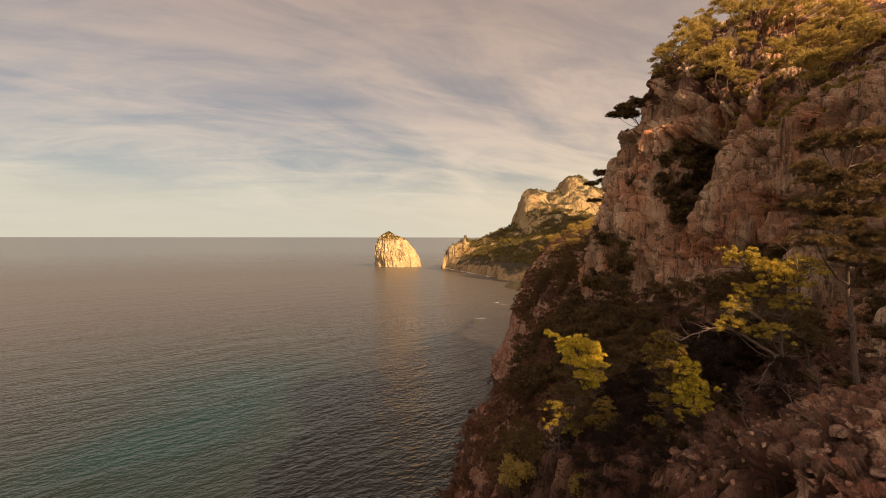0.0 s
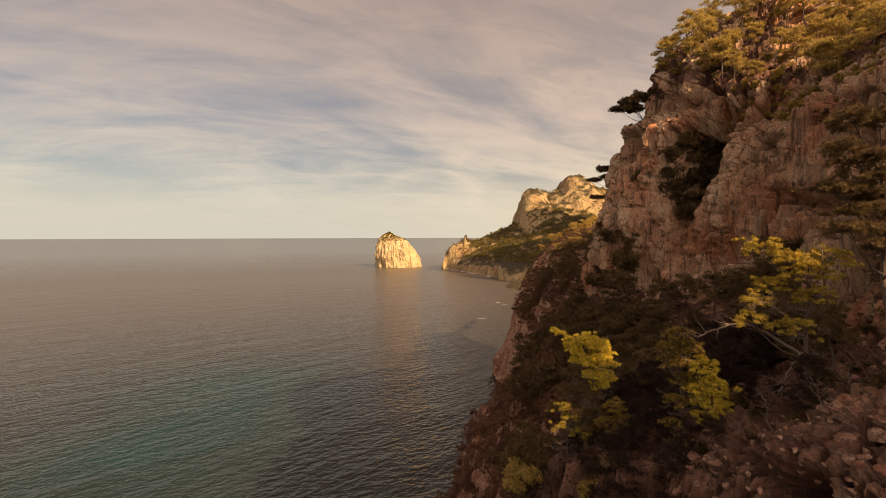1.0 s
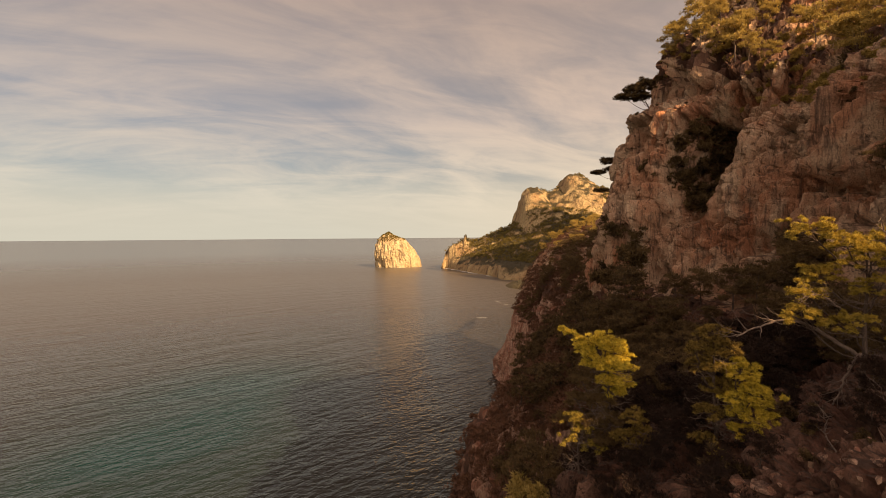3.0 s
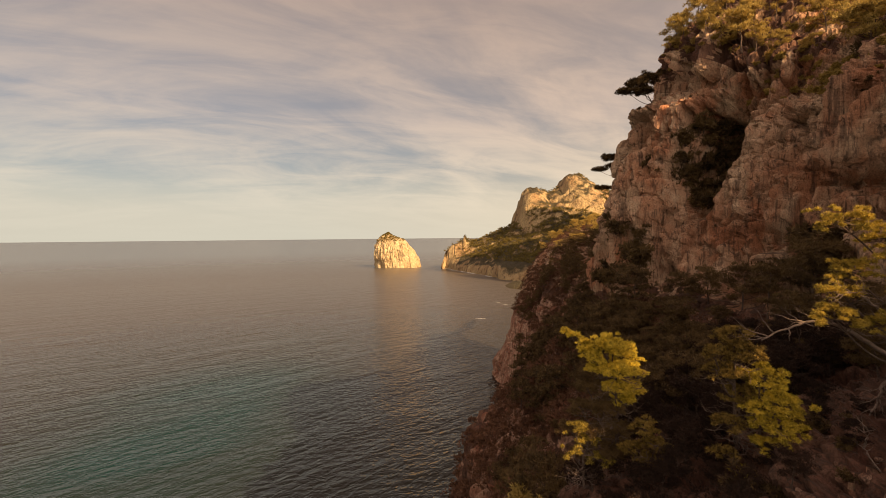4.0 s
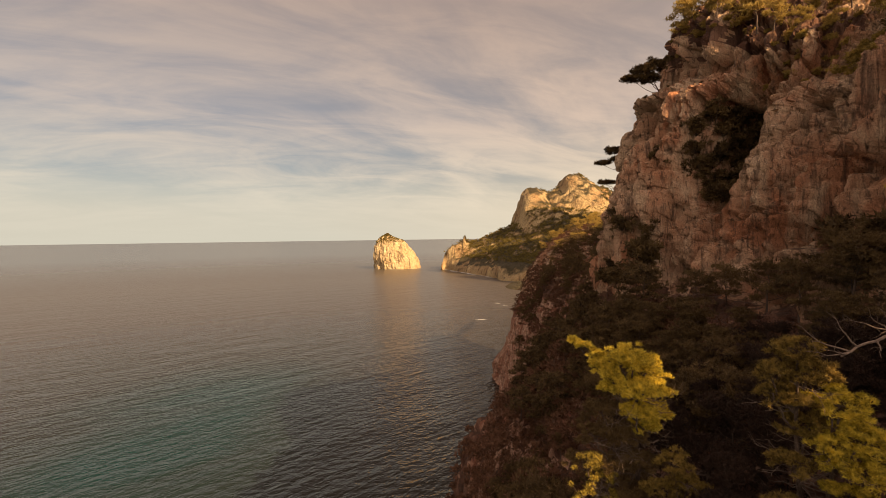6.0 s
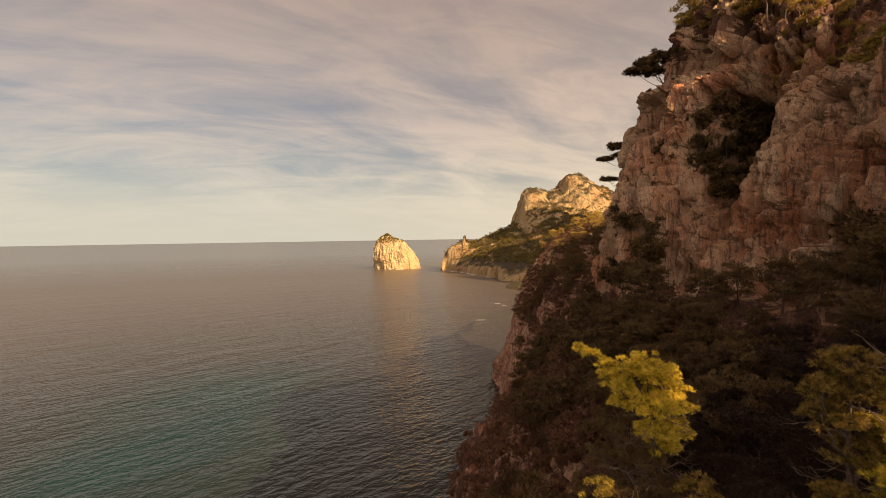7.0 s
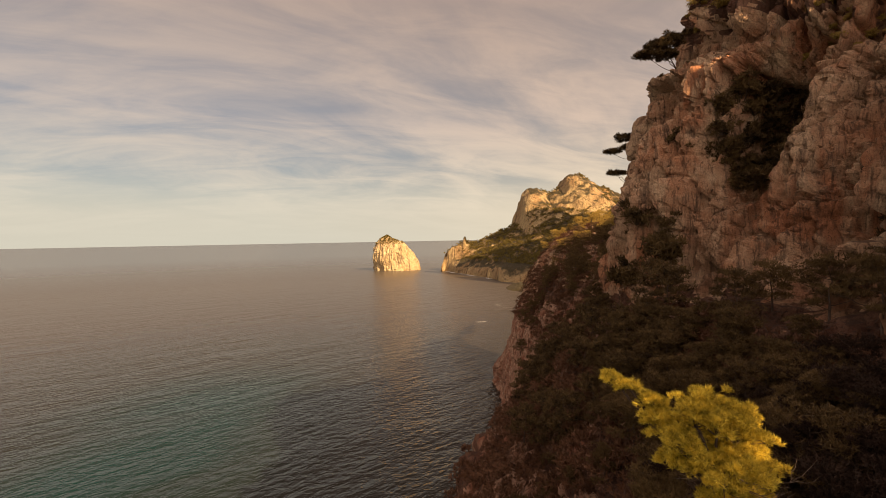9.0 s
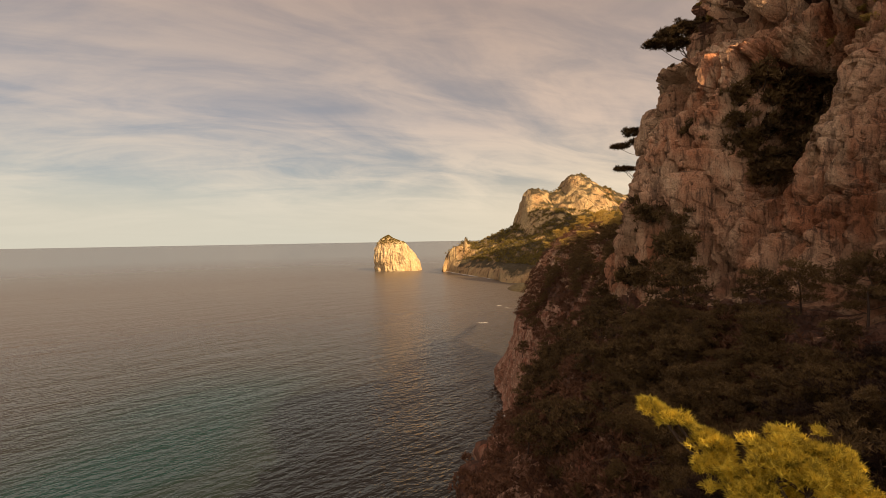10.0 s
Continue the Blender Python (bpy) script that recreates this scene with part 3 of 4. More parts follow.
def pine_meshes(seed, height, spread, lean=(0, 0), first=0.35, limbs=11, clusters=4, tufts=22, puff=0.6, blades=6, length=0.35,
                width=0.06, flat=0.55, thick=0.035, needle=None, umbrella=0.3, bare=0):
    """The trunk with its limbs, and the needle crown, of an Aleppo pine."""
    rng = np.random.default_rng(seed)
    t = np.linspace(0, 1, 9)[:, None]
    trunk = np.concatenate([lean[0] * t ** 1.6, lean[1] * t ** 1.6, height * 0.93 * t], 1) + rng.normal(0, 0.018 * height, (9, 3)) * t * [1, 1, 0]
    r0 = thick * height * 0.55
    wood = [tube(trunk, r0 * (1 - 0.85 * t[:, 0]) + 0.01, 7)]
    centres, ways = [], []
    turn = rng.uniform(0, 6.28)
    for i in range(limbs + bare):
        q = first + (0.98 - first) * (i + 0.5) / limbs if i < limbs else rng.uniform(0.15, first)
        start = np.array([np.interp(q, t[:, 0], trunk[:, k]) for k in range(3)])
        turn += 2.4 + rng.normal(0, 0.4)
        rel = (q - first) / (1 - first)
        ln = spread * (0.55 + 0.5 * rng.random()) * ((1 - rel) ** umbrella * 0.8 + 0.25)
        line = limb_line(rng, start, np.array([math.cos(turn), math.sin(turn), 0.12]), ln, 0.25 + 0.35 * rel)
        rl = r0 * (0.42 - 0.2 * rel)
        wood.append(tube(line[::2] if len(line) < 6 else line, np.linspace(rl, 0.012, 6), 4))
        for j in range(2):
            k = rng.integers(2, 5)
            twig = limb_line(rng, line[k], unit(np.array([math.cos(turn + rng.normal(0, 0.9)), math.sin(turn + rng.normal(0, 0.9)), 0.25])), ln * 0.4, 0.4, 4)
            wood.append(tube(twig, np.linspace(rl * 0.4, 0.008, 4), 3))
            if i < limbs:
                centres.append(twig[-1])
        if i >= limbs:
            continue
        for j in range(clusters):
            f = rng.uniform(0.55, 1.03)
            p = np.array([np.interp(f, np.linspace(0, 1, 6), line[:, k]) for k in range(3)])
            centres.append(p + rng.normal(0, puff * 0.45, 3) * [1, 1, 0.4] + [0, 0, puff * 0.25])
    top = trunk[-1]
    for j in range(clusters + 2):
        centres.append(top + rng.normal(0, puff * 0.7, 3) * [1, 1, 0.5])
    hearts = np.array(centres)
    size = puff * rng.uniform(0.6, 1.25, len(hearts))
    ball = unit(rng.normal(0, 1, (len(hearts), tufts, 3)))
    ball[..., 2] = np.where(ball[..., 2] < -0.25, -0.3 * ball[..., 2], ball[..., 2])
    ball *= rng.uniform(0.35, 1.0, (len(hearts), tufts, 1)) ** 0.6
    spots = hearts[:, None] + ball * size[:, None, None] * [1, 1, flat]
    ways = unit(ball + [0, 0, 0.7])
    cv, cf = needles(rng, spots.reshape(-1, 3), ways.reshape(-1, 3), blades, length, width)
    wv, wf = joined(wood)
    return mesh_from("trunk", wv, wf, BARK), mesh_from("crown", cv, cf, needle or NEEDLES, False)


def lobed_pine(seed, base, top, lobes, thick=0.16, hearts_per=9, tufts=24, puff=0.27, blades=14, length=0.15, width=0.014, needle=None, bare=6):
    """A pine whose boughs each carry one crown lobe: centre and radii, in metres from its base."""
    rng = np.random.default_rng(seed)
    base, top = np.array(base, float), np.array(top, float) - np.array(base, float)
    t = np.linspace(0, 1, 9)[:, None]
    trunk = top * t + np.array([0, 0, 0.0]) + rng.normal(0, 0.02 * np.linalg.norm(top), (9, 3)) * t * (1.15 - t) * [1, 1, 0.2]
    wood = [tube(trunk, thick * (1 - 0.8 * t[:, 0]), 8)]
    spots, ways = [], []
    for cx, cy, cz, rx, ry, rz in lobes:
        c, r = np.array([cx, cy, cz]) - base, np.array([rx, ry, rz])
        f = np.clip((c[2] - 1.2 - 0.35 * np.hypot(c[0], c[1])) / max(top[2], 0.1), 0.2, 0.97)
        start = np.array([np.interp(f, t[:, 0], trunk[:, k]) for k in range(3)])
        u = np.linspace(0, 1, 7)[:, None]
        bough = start * (1 - u) + c * u + np.array([0, 0, -0.12]) * np.linalg.norm(c - start) * np.sin(np.pi * u) + rng.normal(0, 0.05, (7, 3)) * np.sin(np.pi * u)
        wood.append(tube(bough, np.linspace(thick * 0.42, 0.03, 7), 6))
        n = max(5, int(hearts_per * (rx * ry + rx * rz + ry * rz)))
        ball = unit(rng.normal(0, 1, (n, 3)))
        ball[:, 2] = np.where(ball[:, 2] < -0.55, -ball[:, 2], ball[:, 2])
        ball = ball * rng.uniform(0.45, 1.05, (n, 1)) ** 0.5
        hearts = c + ball * r * (1 + 0.18 * rng.normal(0, 1, (n, 1)))
        for h in hearts[::2]:
            k = rng.integers(5, 7)
            twig = bough[k] + (h - bough[k]) * np.linspace(0, 1, 5)[:, None] + rng.normal(0, 0.05, (5, 3)) * np.linspace(0, 1, 5)[:, None]
            wood.append(tube(twig, np.linspace(0.022, 0.006, 5), 4))
        b2 = unit(rng.normal(0, 1, (n, tufts, 3)))
        b2[..., 2] = np.where(b2[..., 2] < -0.3, -0.4 * b2[..., 2], b2[..., 2])
        b2 *= rng.uniform(0.25, 1.0, (n, tufts, 1)) ** 0.6
        size = puff * rng.uniform(0.55, 1.35, (n, 1, 1))
        spots.append((hearts[:, None] + b2 * size * [1, 1, 0.8]).reshape(-1, 3))
        ways.append(unit(b2 + [0, 0, 0.7] + 0.5 * ball[:, None]).reshape(-1, 3))
    dead = []
    for i in range(bare):
        a = rng.uniform(0, 6.28)
        k = rng.integers(2, 8)
        ln = rng.uniform(0.7, 1.7)
        line = limb_line(rng, trunk[k], np.array([math.cos(a), math.sin(a), 0.0]), ln, rng.uniform(-0.3, 0.3), 6, 0.09)
        dead.append(tube(line, np.linspace(0.026, 0.007, 6), 5))
        for j in range(7):
            a2 = a + rng.normal(0, 0.9)
            b2 = limb_line(rng, line[rng.integers(2, 6)], np.array([math.cos(a2), math.sin(a2), rng.normal(0, 0.4)]), ln * rng.uniform(0.2, 0.5), 0.2, 5, 0.14)
            dead.append(tube(b2, np.linspace(0.011, 0.004, 5), 4))
    cv, cf = needles(rng, np.concatenate(spots), np.concatenate(ways), blades, length, width)
    wv, wf = joined(wood)
    dv, df = joined(dead)
    return mesh_from("trunk", wv, wf, BARK), mesh_from("crown", cv, cf, needle or NEEDLES, False), mesh_from("dead_wood", dv, df, DEADWOOD)


def thing(name, label, category, place, group="", **meshes):
    """A thing: an Empty at its base with one mesh for each named part."""
    ob = new(name)
    ob.empty_display_size = 0.3
    ob.matrix_basis = place
    tagged(ob, label, category, group)
    for k, me in meshes.items():
        p = part(k, me, ob)
        if k == "dead_wood":
            tagged(p, "bare grey twigs below the crown", kind="stuff")
    return ob


def shrub_meshes(seed, width, height, stems=8, tufts=24, puff=0.42, blades=5, length=0.28, width_blade=0.08, needle=None):
    rng = np.random.default_rng(seed)
    wood, hearts = [], []
    for i in range(stems):
        a = rng.uniform(0, 6.28)
        line = limb_line(rng, np.array([0, 0, -0.15]), np.array([math.cos(a), math.sin(a), 0.3]), width * 0.45 * rng.uniform(0.3, 1.0), height / width * rng.uniform(0.9, 2.6), 5)
        wood.append(tube(line, np.linspace(0.035, 0.01, 5), 4))
        hearts += [line[-1], line[-2] + rng.normal(0, 0.15, 3)]
    hearts = np.array(hearts)
    ball = unit(rng.normal(0, 1, (len(hearts), tufts, 3)))
    ball[..., 2] = np.where(ball[..., 2] < -0.3, -0.4 * ball[..., 2], ball[..., 2])
    ball *= rng.uniform(0.4, 1.0, (len(hearts), tufts, 1)) ** 0.6
    spots = hearts[:, None] + ball * puff * rng.uniform(0.7, 1.2, (len(hearts), 1, 1)) * [1.15, 1.15, 0.75]
    cv, cf = needles(rng, spots.reshape(-1, 3), unit(ball + [0, 0, 0.5]).reshape(-1, 3), blades, length, width_blade)
    wv, wf = joined(wood)
    return mesh_from("stem", wv, wf, BARK), mesh_from("foliage", cv, cf, needle or NEEDLES_SHADED, False)


def dead_meshes(seed, height, spread, branches=9):
    """A leafless bleached bush or fallen branch."""
    rng = np.random.default_rng(seed)
    wood = []
    main = limb_line(rng, np.zeros(3), unit(np.array([spread, 0.2 * spread, height])), math.hypot(height, spread), 0.1, 8, 0.07)
    wood.append(tube(main, np.linspace(0.06, 0.012, 8), 6))
    for i in range(branches):
        k = rng.integers(1, 8)
        a = rng.uniform(0, 6.28)
        b = limb_line(rng, main[k], unit(np.array([math.cos(a), math.sin(a), 0.6])), height * rng.uniform(0.25, 0.55), 0.3, 5, 0.12)
        wood.append(tube(b, np.linspace(0.026, 0.007, 5), 4))
        for j in range(3):
            a2 = a + rng.normal(0, 0.9)
            c = limb_line(rng, b[rng.integers(1, 5)], unit(np.array([math.cos(a2), math.sin(a2), 0.4])), height * rng.uniform(0.1, 0.25), 0.2, 4, 0.12)
            wood.append(tube(c, np.linspace(0.012, 0.004, 4), 3))
    wv, wf = joined(wood)
    return mesh_from("wood", wv, wf, DEADWOOD)


def ground_at(x, y):
    """The height of the near headland under a place."""
    d = (X1 - x) ** 2 + (Y1 - y) ** 2
    i = np.unravel_index(np.argmin(d), d.shape)
    return float(Z1[i])


def place(x, y, z, turn=0.0, size=1.0, tilt=(0, 0)):
    return Matrix.LocRotScale((x, y, z), Euler((tilt[0], tilt[1], turn)), (size, size, size))


PINE = "Aleppo pine with %s"
TUFTS = dict(hearts_per=24, puff=0.21, tufts=24, blades=9, length=0.15, width=0.028)
MID = dict(blades=4, length=0.42, width=0.10)

# pines on the near rock spur
def set_pine(words, seed, base, top, lobes, **more):
    t_, c_, d_ = lobed_pine(seed, base, top, lobes, **more)
    return thing("pine_tree", PINE % words, "pine tree", place(*base), trunk=t_, crown=c_, dead_wood=d_)


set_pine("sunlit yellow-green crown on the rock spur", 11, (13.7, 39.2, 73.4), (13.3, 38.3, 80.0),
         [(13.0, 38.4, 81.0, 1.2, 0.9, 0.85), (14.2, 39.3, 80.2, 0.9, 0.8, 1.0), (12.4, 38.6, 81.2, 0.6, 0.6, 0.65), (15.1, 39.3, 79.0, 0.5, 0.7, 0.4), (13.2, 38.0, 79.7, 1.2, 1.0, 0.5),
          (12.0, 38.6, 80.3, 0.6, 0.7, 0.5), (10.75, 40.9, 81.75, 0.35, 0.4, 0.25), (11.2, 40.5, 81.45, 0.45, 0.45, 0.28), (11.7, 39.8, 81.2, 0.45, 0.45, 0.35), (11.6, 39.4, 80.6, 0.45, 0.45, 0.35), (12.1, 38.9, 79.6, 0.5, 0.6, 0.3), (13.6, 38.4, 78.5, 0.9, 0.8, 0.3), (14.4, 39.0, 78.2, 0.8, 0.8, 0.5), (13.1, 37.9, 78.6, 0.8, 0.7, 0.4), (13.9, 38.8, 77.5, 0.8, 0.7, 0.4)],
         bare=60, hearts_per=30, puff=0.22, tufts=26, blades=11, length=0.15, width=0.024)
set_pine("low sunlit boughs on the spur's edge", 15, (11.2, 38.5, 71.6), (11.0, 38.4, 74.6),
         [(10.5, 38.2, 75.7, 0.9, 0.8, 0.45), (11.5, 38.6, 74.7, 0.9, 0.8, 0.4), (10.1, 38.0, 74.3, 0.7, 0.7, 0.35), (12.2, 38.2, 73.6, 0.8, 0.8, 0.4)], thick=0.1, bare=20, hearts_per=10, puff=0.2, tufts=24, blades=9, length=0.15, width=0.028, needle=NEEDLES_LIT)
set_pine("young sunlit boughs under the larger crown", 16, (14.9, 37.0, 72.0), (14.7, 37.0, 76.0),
         [(14.5, 36.9, 76.3, 0.7, 0.7, 0.5), (15.3, 36.8, 75.3, 0.7, 0.7, 0.4), (13.8, 37.1, 75.0, 0.7, 0.6, 0.4), (14.8, 36.8, 74.2, 0.8, 0.8, 0.4)], thick=0.09, bare=20, needle=NEEDLES_DIM, **TUFTS)
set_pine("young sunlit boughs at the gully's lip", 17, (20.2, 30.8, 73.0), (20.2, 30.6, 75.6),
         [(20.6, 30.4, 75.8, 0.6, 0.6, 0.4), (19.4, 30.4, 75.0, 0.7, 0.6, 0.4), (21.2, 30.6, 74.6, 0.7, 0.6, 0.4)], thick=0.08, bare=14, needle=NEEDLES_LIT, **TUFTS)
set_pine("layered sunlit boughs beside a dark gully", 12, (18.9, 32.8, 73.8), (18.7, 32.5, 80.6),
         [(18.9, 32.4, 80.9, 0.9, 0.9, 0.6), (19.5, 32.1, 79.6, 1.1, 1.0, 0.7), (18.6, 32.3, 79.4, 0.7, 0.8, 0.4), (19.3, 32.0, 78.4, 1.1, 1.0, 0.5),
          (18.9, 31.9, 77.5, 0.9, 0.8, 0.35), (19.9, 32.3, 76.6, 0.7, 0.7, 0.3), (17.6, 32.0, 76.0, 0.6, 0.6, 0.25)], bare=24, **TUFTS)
# shaded half of the pine above, as its own tree with dimmer needles
set_pine("shaded boughs split off from a sunlit pine", 18, (18.2, 33.6, 73.8), (17.8, 33.2, 82.6),
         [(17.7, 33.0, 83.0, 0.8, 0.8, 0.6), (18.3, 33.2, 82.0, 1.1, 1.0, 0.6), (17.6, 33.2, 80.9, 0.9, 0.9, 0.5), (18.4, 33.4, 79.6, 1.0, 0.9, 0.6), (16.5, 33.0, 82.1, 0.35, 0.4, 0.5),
          (16.8, 33.2, 81.2, 0.4, 0.4, 0.35), (17.5, 33.0, 78.2, 0.8, 0.8, 0.35), (16.9, 32.6, 76.8, 0.6, 0.6, 0.3)], bare=26, needle=NEEDLES_DIM, **TUFTS)
# lower boughs in shaded needles, so the crown's shade is in their colour
set_pine("shaded broad boughs under a sunlit crown", 19, (12.3, 39.6, 71.8), (12.4, 39.2, 77.4),
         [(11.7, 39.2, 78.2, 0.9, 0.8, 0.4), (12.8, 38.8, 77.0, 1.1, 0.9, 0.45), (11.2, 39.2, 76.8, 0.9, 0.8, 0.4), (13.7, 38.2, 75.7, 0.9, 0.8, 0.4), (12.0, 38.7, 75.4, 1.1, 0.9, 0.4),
          (10.6, 39.4, 75.2, 0.8, 0.8, 0.35), (12.9, 38.2, 74.2, 1.0, 0.9, 0.35)], thick=0.12, bare=40, needle=NEEDLES_SHADED, **TUFTS)
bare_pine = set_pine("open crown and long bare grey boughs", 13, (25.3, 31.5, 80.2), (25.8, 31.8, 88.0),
         [(22.4, 31.8, 89.2, 1.3, 1.3, 0.8), (25.4, 31.2, 87.6, 1.4, 1.3, 0.8), (27.4, 32.0, 88.5, 1.4, 1.3, 0.8),
          (21.6, 31.2, 84.3, 1.2, 1.0, 0.7), (24.0, 30.6, 84.0, 1.2, 1.0, 0.7), (25.7, 31.0, 85.9, 1.1, 1.0, 0.8), (23.4, 32.4, 86.6, 1.1, 1.0, 0.7), (24.2, 31.4, 88.4, 1.2, 1.1, 0.7), (22.2, 31.6, 85.6, 0.9, 0.9, 0.5)], bare=44, hearts_per=12, puff=0.21, tufts=24, blades=9, length=0.15, width=0.028, needle=NEEDLES_LIT)


def bare_limb(seed, points, thick, twigs):
    """A long leafless limb through a few bends, with twigs along it, from its tree's base."""
    r = np.random.default_rng(seed)
    t = np.linspace(0, 1, 26)
    pts = np.asarray(points, float)
    line = np.stack([np.interp(t, np.linspace(0, 1, len(pts)), pts[:, k]) for k in range(3)], -1)
    line = np.stack([np.convolve(np.pad(line[:, k], 3, mode="edge"), np.ones(7) / 7, "valid") for k in range(3)], -1) + r.normal(0, 0.03, line.shape)
    wood = [tube(line, thick * (1 - 0.75 * t), 7)]
    for _ in range(twigs):
        k = int(r.integers(6, 25))
        way = unit(line[k] - line[k - 3] + r.normal(0, 0.6, 3) * np.linalg.norm(line[k] - line[k - 3]))
        b = limb_line(r, line[k], way, r.uniform(0.5, 1.6), r.uniform(-0.2, 0.5), 6, 0.10)
        wood.append(tube(b, np.linspace(thick * 0.3, 0.006, 6), 4))
        for _ in range(3):
            c = limb_line(r, b[int(r.integers(2, 6))], unit(way + r.normal(0, 0.6, 3)), r.uniform(0.2, 0.6), 0.2, 4, 0.12)
            wood.append(tube(c, np.linspace(0.012, 0.004, 4), 3))
    return mesh_from("bare_limb", *joined(wood), DEADWOOD)


for seed, bends, thick, twigs in ((401, ((0.1, 0, 1.7), (-1.8, 0.1, 2.9), (-3.8, 0, 4.1), (-5.6, -0.2, 3.9), (-7.8, -0.4, 3.0)), 0.13, 16),
                                  (402, ((-0.1, 0, 2.2), (-1.2, -0.3, 0.9), (-1.9, -0.5, -0.4), (-2.6, -0.6, -1.5)), 0.10, 9),
                                  (403, ((0.3, 0, 4.5), (1.0, -0.4, 6.6), (0.6, -0.6, 8.6), (0.0, -0.8, 10.2)), 0.09, 12),
                                  (404, ((-0.2, 0, 3.4), (-1.9, -0.4, 4.9), (-3.2, -0.5, 5.6), (-4.4, -0.7, 5.2)), 0.08, 12)):
    part("bare_limb", bare_limb(seed, bends, thick, twigs), bare_pine, "long leafless grey limb")
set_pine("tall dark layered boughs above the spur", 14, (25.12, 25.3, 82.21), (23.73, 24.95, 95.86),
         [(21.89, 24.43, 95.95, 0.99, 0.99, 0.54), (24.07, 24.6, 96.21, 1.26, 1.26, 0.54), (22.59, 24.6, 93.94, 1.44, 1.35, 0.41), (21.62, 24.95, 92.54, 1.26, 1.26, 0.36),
          (24.77, 25.47, 92.19, 1.62, 1.44, 0.45), (21.8, 24.43, 90.44, 1.17, 1.17, 0.36), (23.9, 24.08, 89.56, 1.35, 1.26, 0.36), (25.65, 24.77, 94.46, 1.26, 1.26, 0.45), (23.4, 24.2, 93.0, 1.4, 1.3, 0.4), (25.5, 24.4, 93.4, 1.4, 1.3, 0.4), (22.8, 24.6, 91.4, 1.5, 1.3, 0.4), (25.2, 24.4, 90.6, 1.5, 1.3, 0.4), (21.2, 24.4, 94.6, 0.9, 0.9, 0.35), (26.2, 24.8, 96.4, 1.2, 1.2, 0.5)], bare=20, hearts_per=18, puff=0.30, tufts=26, blades=12, length=0.16, width=0.020, needle=NEEDLES_SHADED)

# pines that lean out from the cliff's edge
EDGE = dict(blades=7, length=0.40, width=0.06, puff=0.55, tufts=30, needle=NEEDLES_SHADED, bare=8, hearts_per=8)
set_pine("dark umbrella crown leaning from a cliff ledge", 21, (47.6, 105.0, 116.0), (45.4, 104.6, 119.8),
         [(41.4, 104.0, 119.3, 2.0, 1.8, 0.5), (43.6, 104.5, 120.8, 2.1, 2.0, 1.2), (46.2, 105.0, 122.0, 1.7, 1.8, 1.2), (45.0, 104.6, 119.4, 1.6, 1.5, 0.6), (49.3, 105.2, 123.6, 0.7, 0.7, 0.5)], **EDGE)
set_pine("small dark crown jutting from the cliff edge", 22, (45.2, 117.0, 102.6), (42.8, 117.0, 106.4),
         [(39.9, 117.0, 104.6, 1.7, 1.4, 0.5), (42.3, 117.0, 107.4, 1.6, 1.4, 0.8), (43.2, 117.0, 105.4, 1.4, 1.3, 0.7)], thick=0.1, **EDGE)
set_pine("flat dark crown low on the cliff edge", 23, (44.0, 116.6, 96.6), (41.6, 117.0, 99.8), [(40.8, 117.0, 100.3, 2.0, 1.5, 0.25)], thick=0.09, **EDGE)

rng = np.random.default_rng(5)


def scatter(count, y_range, v_range, gap, flat_least=-1.0, z_range=(-9, 999), keep=None, field=None):
    """Places on the headland, no two nearer than the gap."""
    got, boxes = [], {}
    for _ in range(count * 12):
        if len(got) >= count:
            break
        i = int(np.searchsorted(ys, rng.uniform(*y_range)))
        j = int(np.searchsorted(vs, rng.uniform(*v_range)))
        i, j = min(i, len(ys) - 1), min(j, len(vs) - 1)
        p = np.array([X1[i, j], Y1[i, j], Z1[i, j]])
        if N1[i, j, 2] < flat_least or (field is not None and field[i, j] < 0) or not z_range[0] < p[2] < z_range[1] or (keep and not keep(p)):
            continue
        key = tuple(np.floor(p / gap).astype(int))
        near = [q for dx in (-1, 0, 1) for dy in (-1, 0, 1) for dz in (-1, 0, 1) for q in boxes.get((key[0] + dx, key[1] + dy, key[2] + dz), ())]
        if any(np.sum((q - p) ** 2) < gap * gap for q in near):
            continue
        got.append(p)
        boxes.setdefault(key, []).append(p)
    return got


def plant(templates, spots, name, label, category, group, sizes, sink=0.1):
    """Sets one thing at each spot, by turns from the templates' meshes."""
    made = []
    for k, p in enumerate(spots):
        m = place(p[0], p[1], p[2] - sink, rng.uniform(0, 6.28), rng.uniform(*sizes), rng.normal(0, 0.08, 2))
        which = k % len(templates)
        if k < len(templates):
            made.append(thing(name, label, category, m, group, **templates[which]))
        else:
            copy_thing(made[which], m)
    return made


# the same pines and shrubs in needle colours for sun and for shade
mid_lit = [dict(zip(("trunk", "crown"), pine_meshes(100 + k, 5.2, 2.2, (rng.normal(0, 0.5), rng.normal(0, 0.5)), 0.35, 9, 2, 15, 0.66, needle=NEEDLES_SUNNY, **MID))) for k in range(5)]
near_shaded = [dict(zip(("trunk", "crown"), pine_meshes(130 + k, 5.0, 2.2, (rng.normal(0, 0.4), rng.normal(0, 0.4)), 0.22, 10, 2, 30, 0.80, blades=6, length=0.25, width=0.055, needle=NEEDLES_SHADED))) for k in range(4)]
# gully pines take near-black needles, painting the gully's shade
gully_shaded = [dict(zip(("trunk", "crown"), pine_meshes(135 + k, 5.0, 2.2, (rng.normal(0, 0.4), rng.normal(0, 0.4)), 0.22, 10, 2, 30, 0.80, blades=6, length=0.25, width=0.055, needle=NEEDLES_DEEP_SHADE))) for k in range(3)]
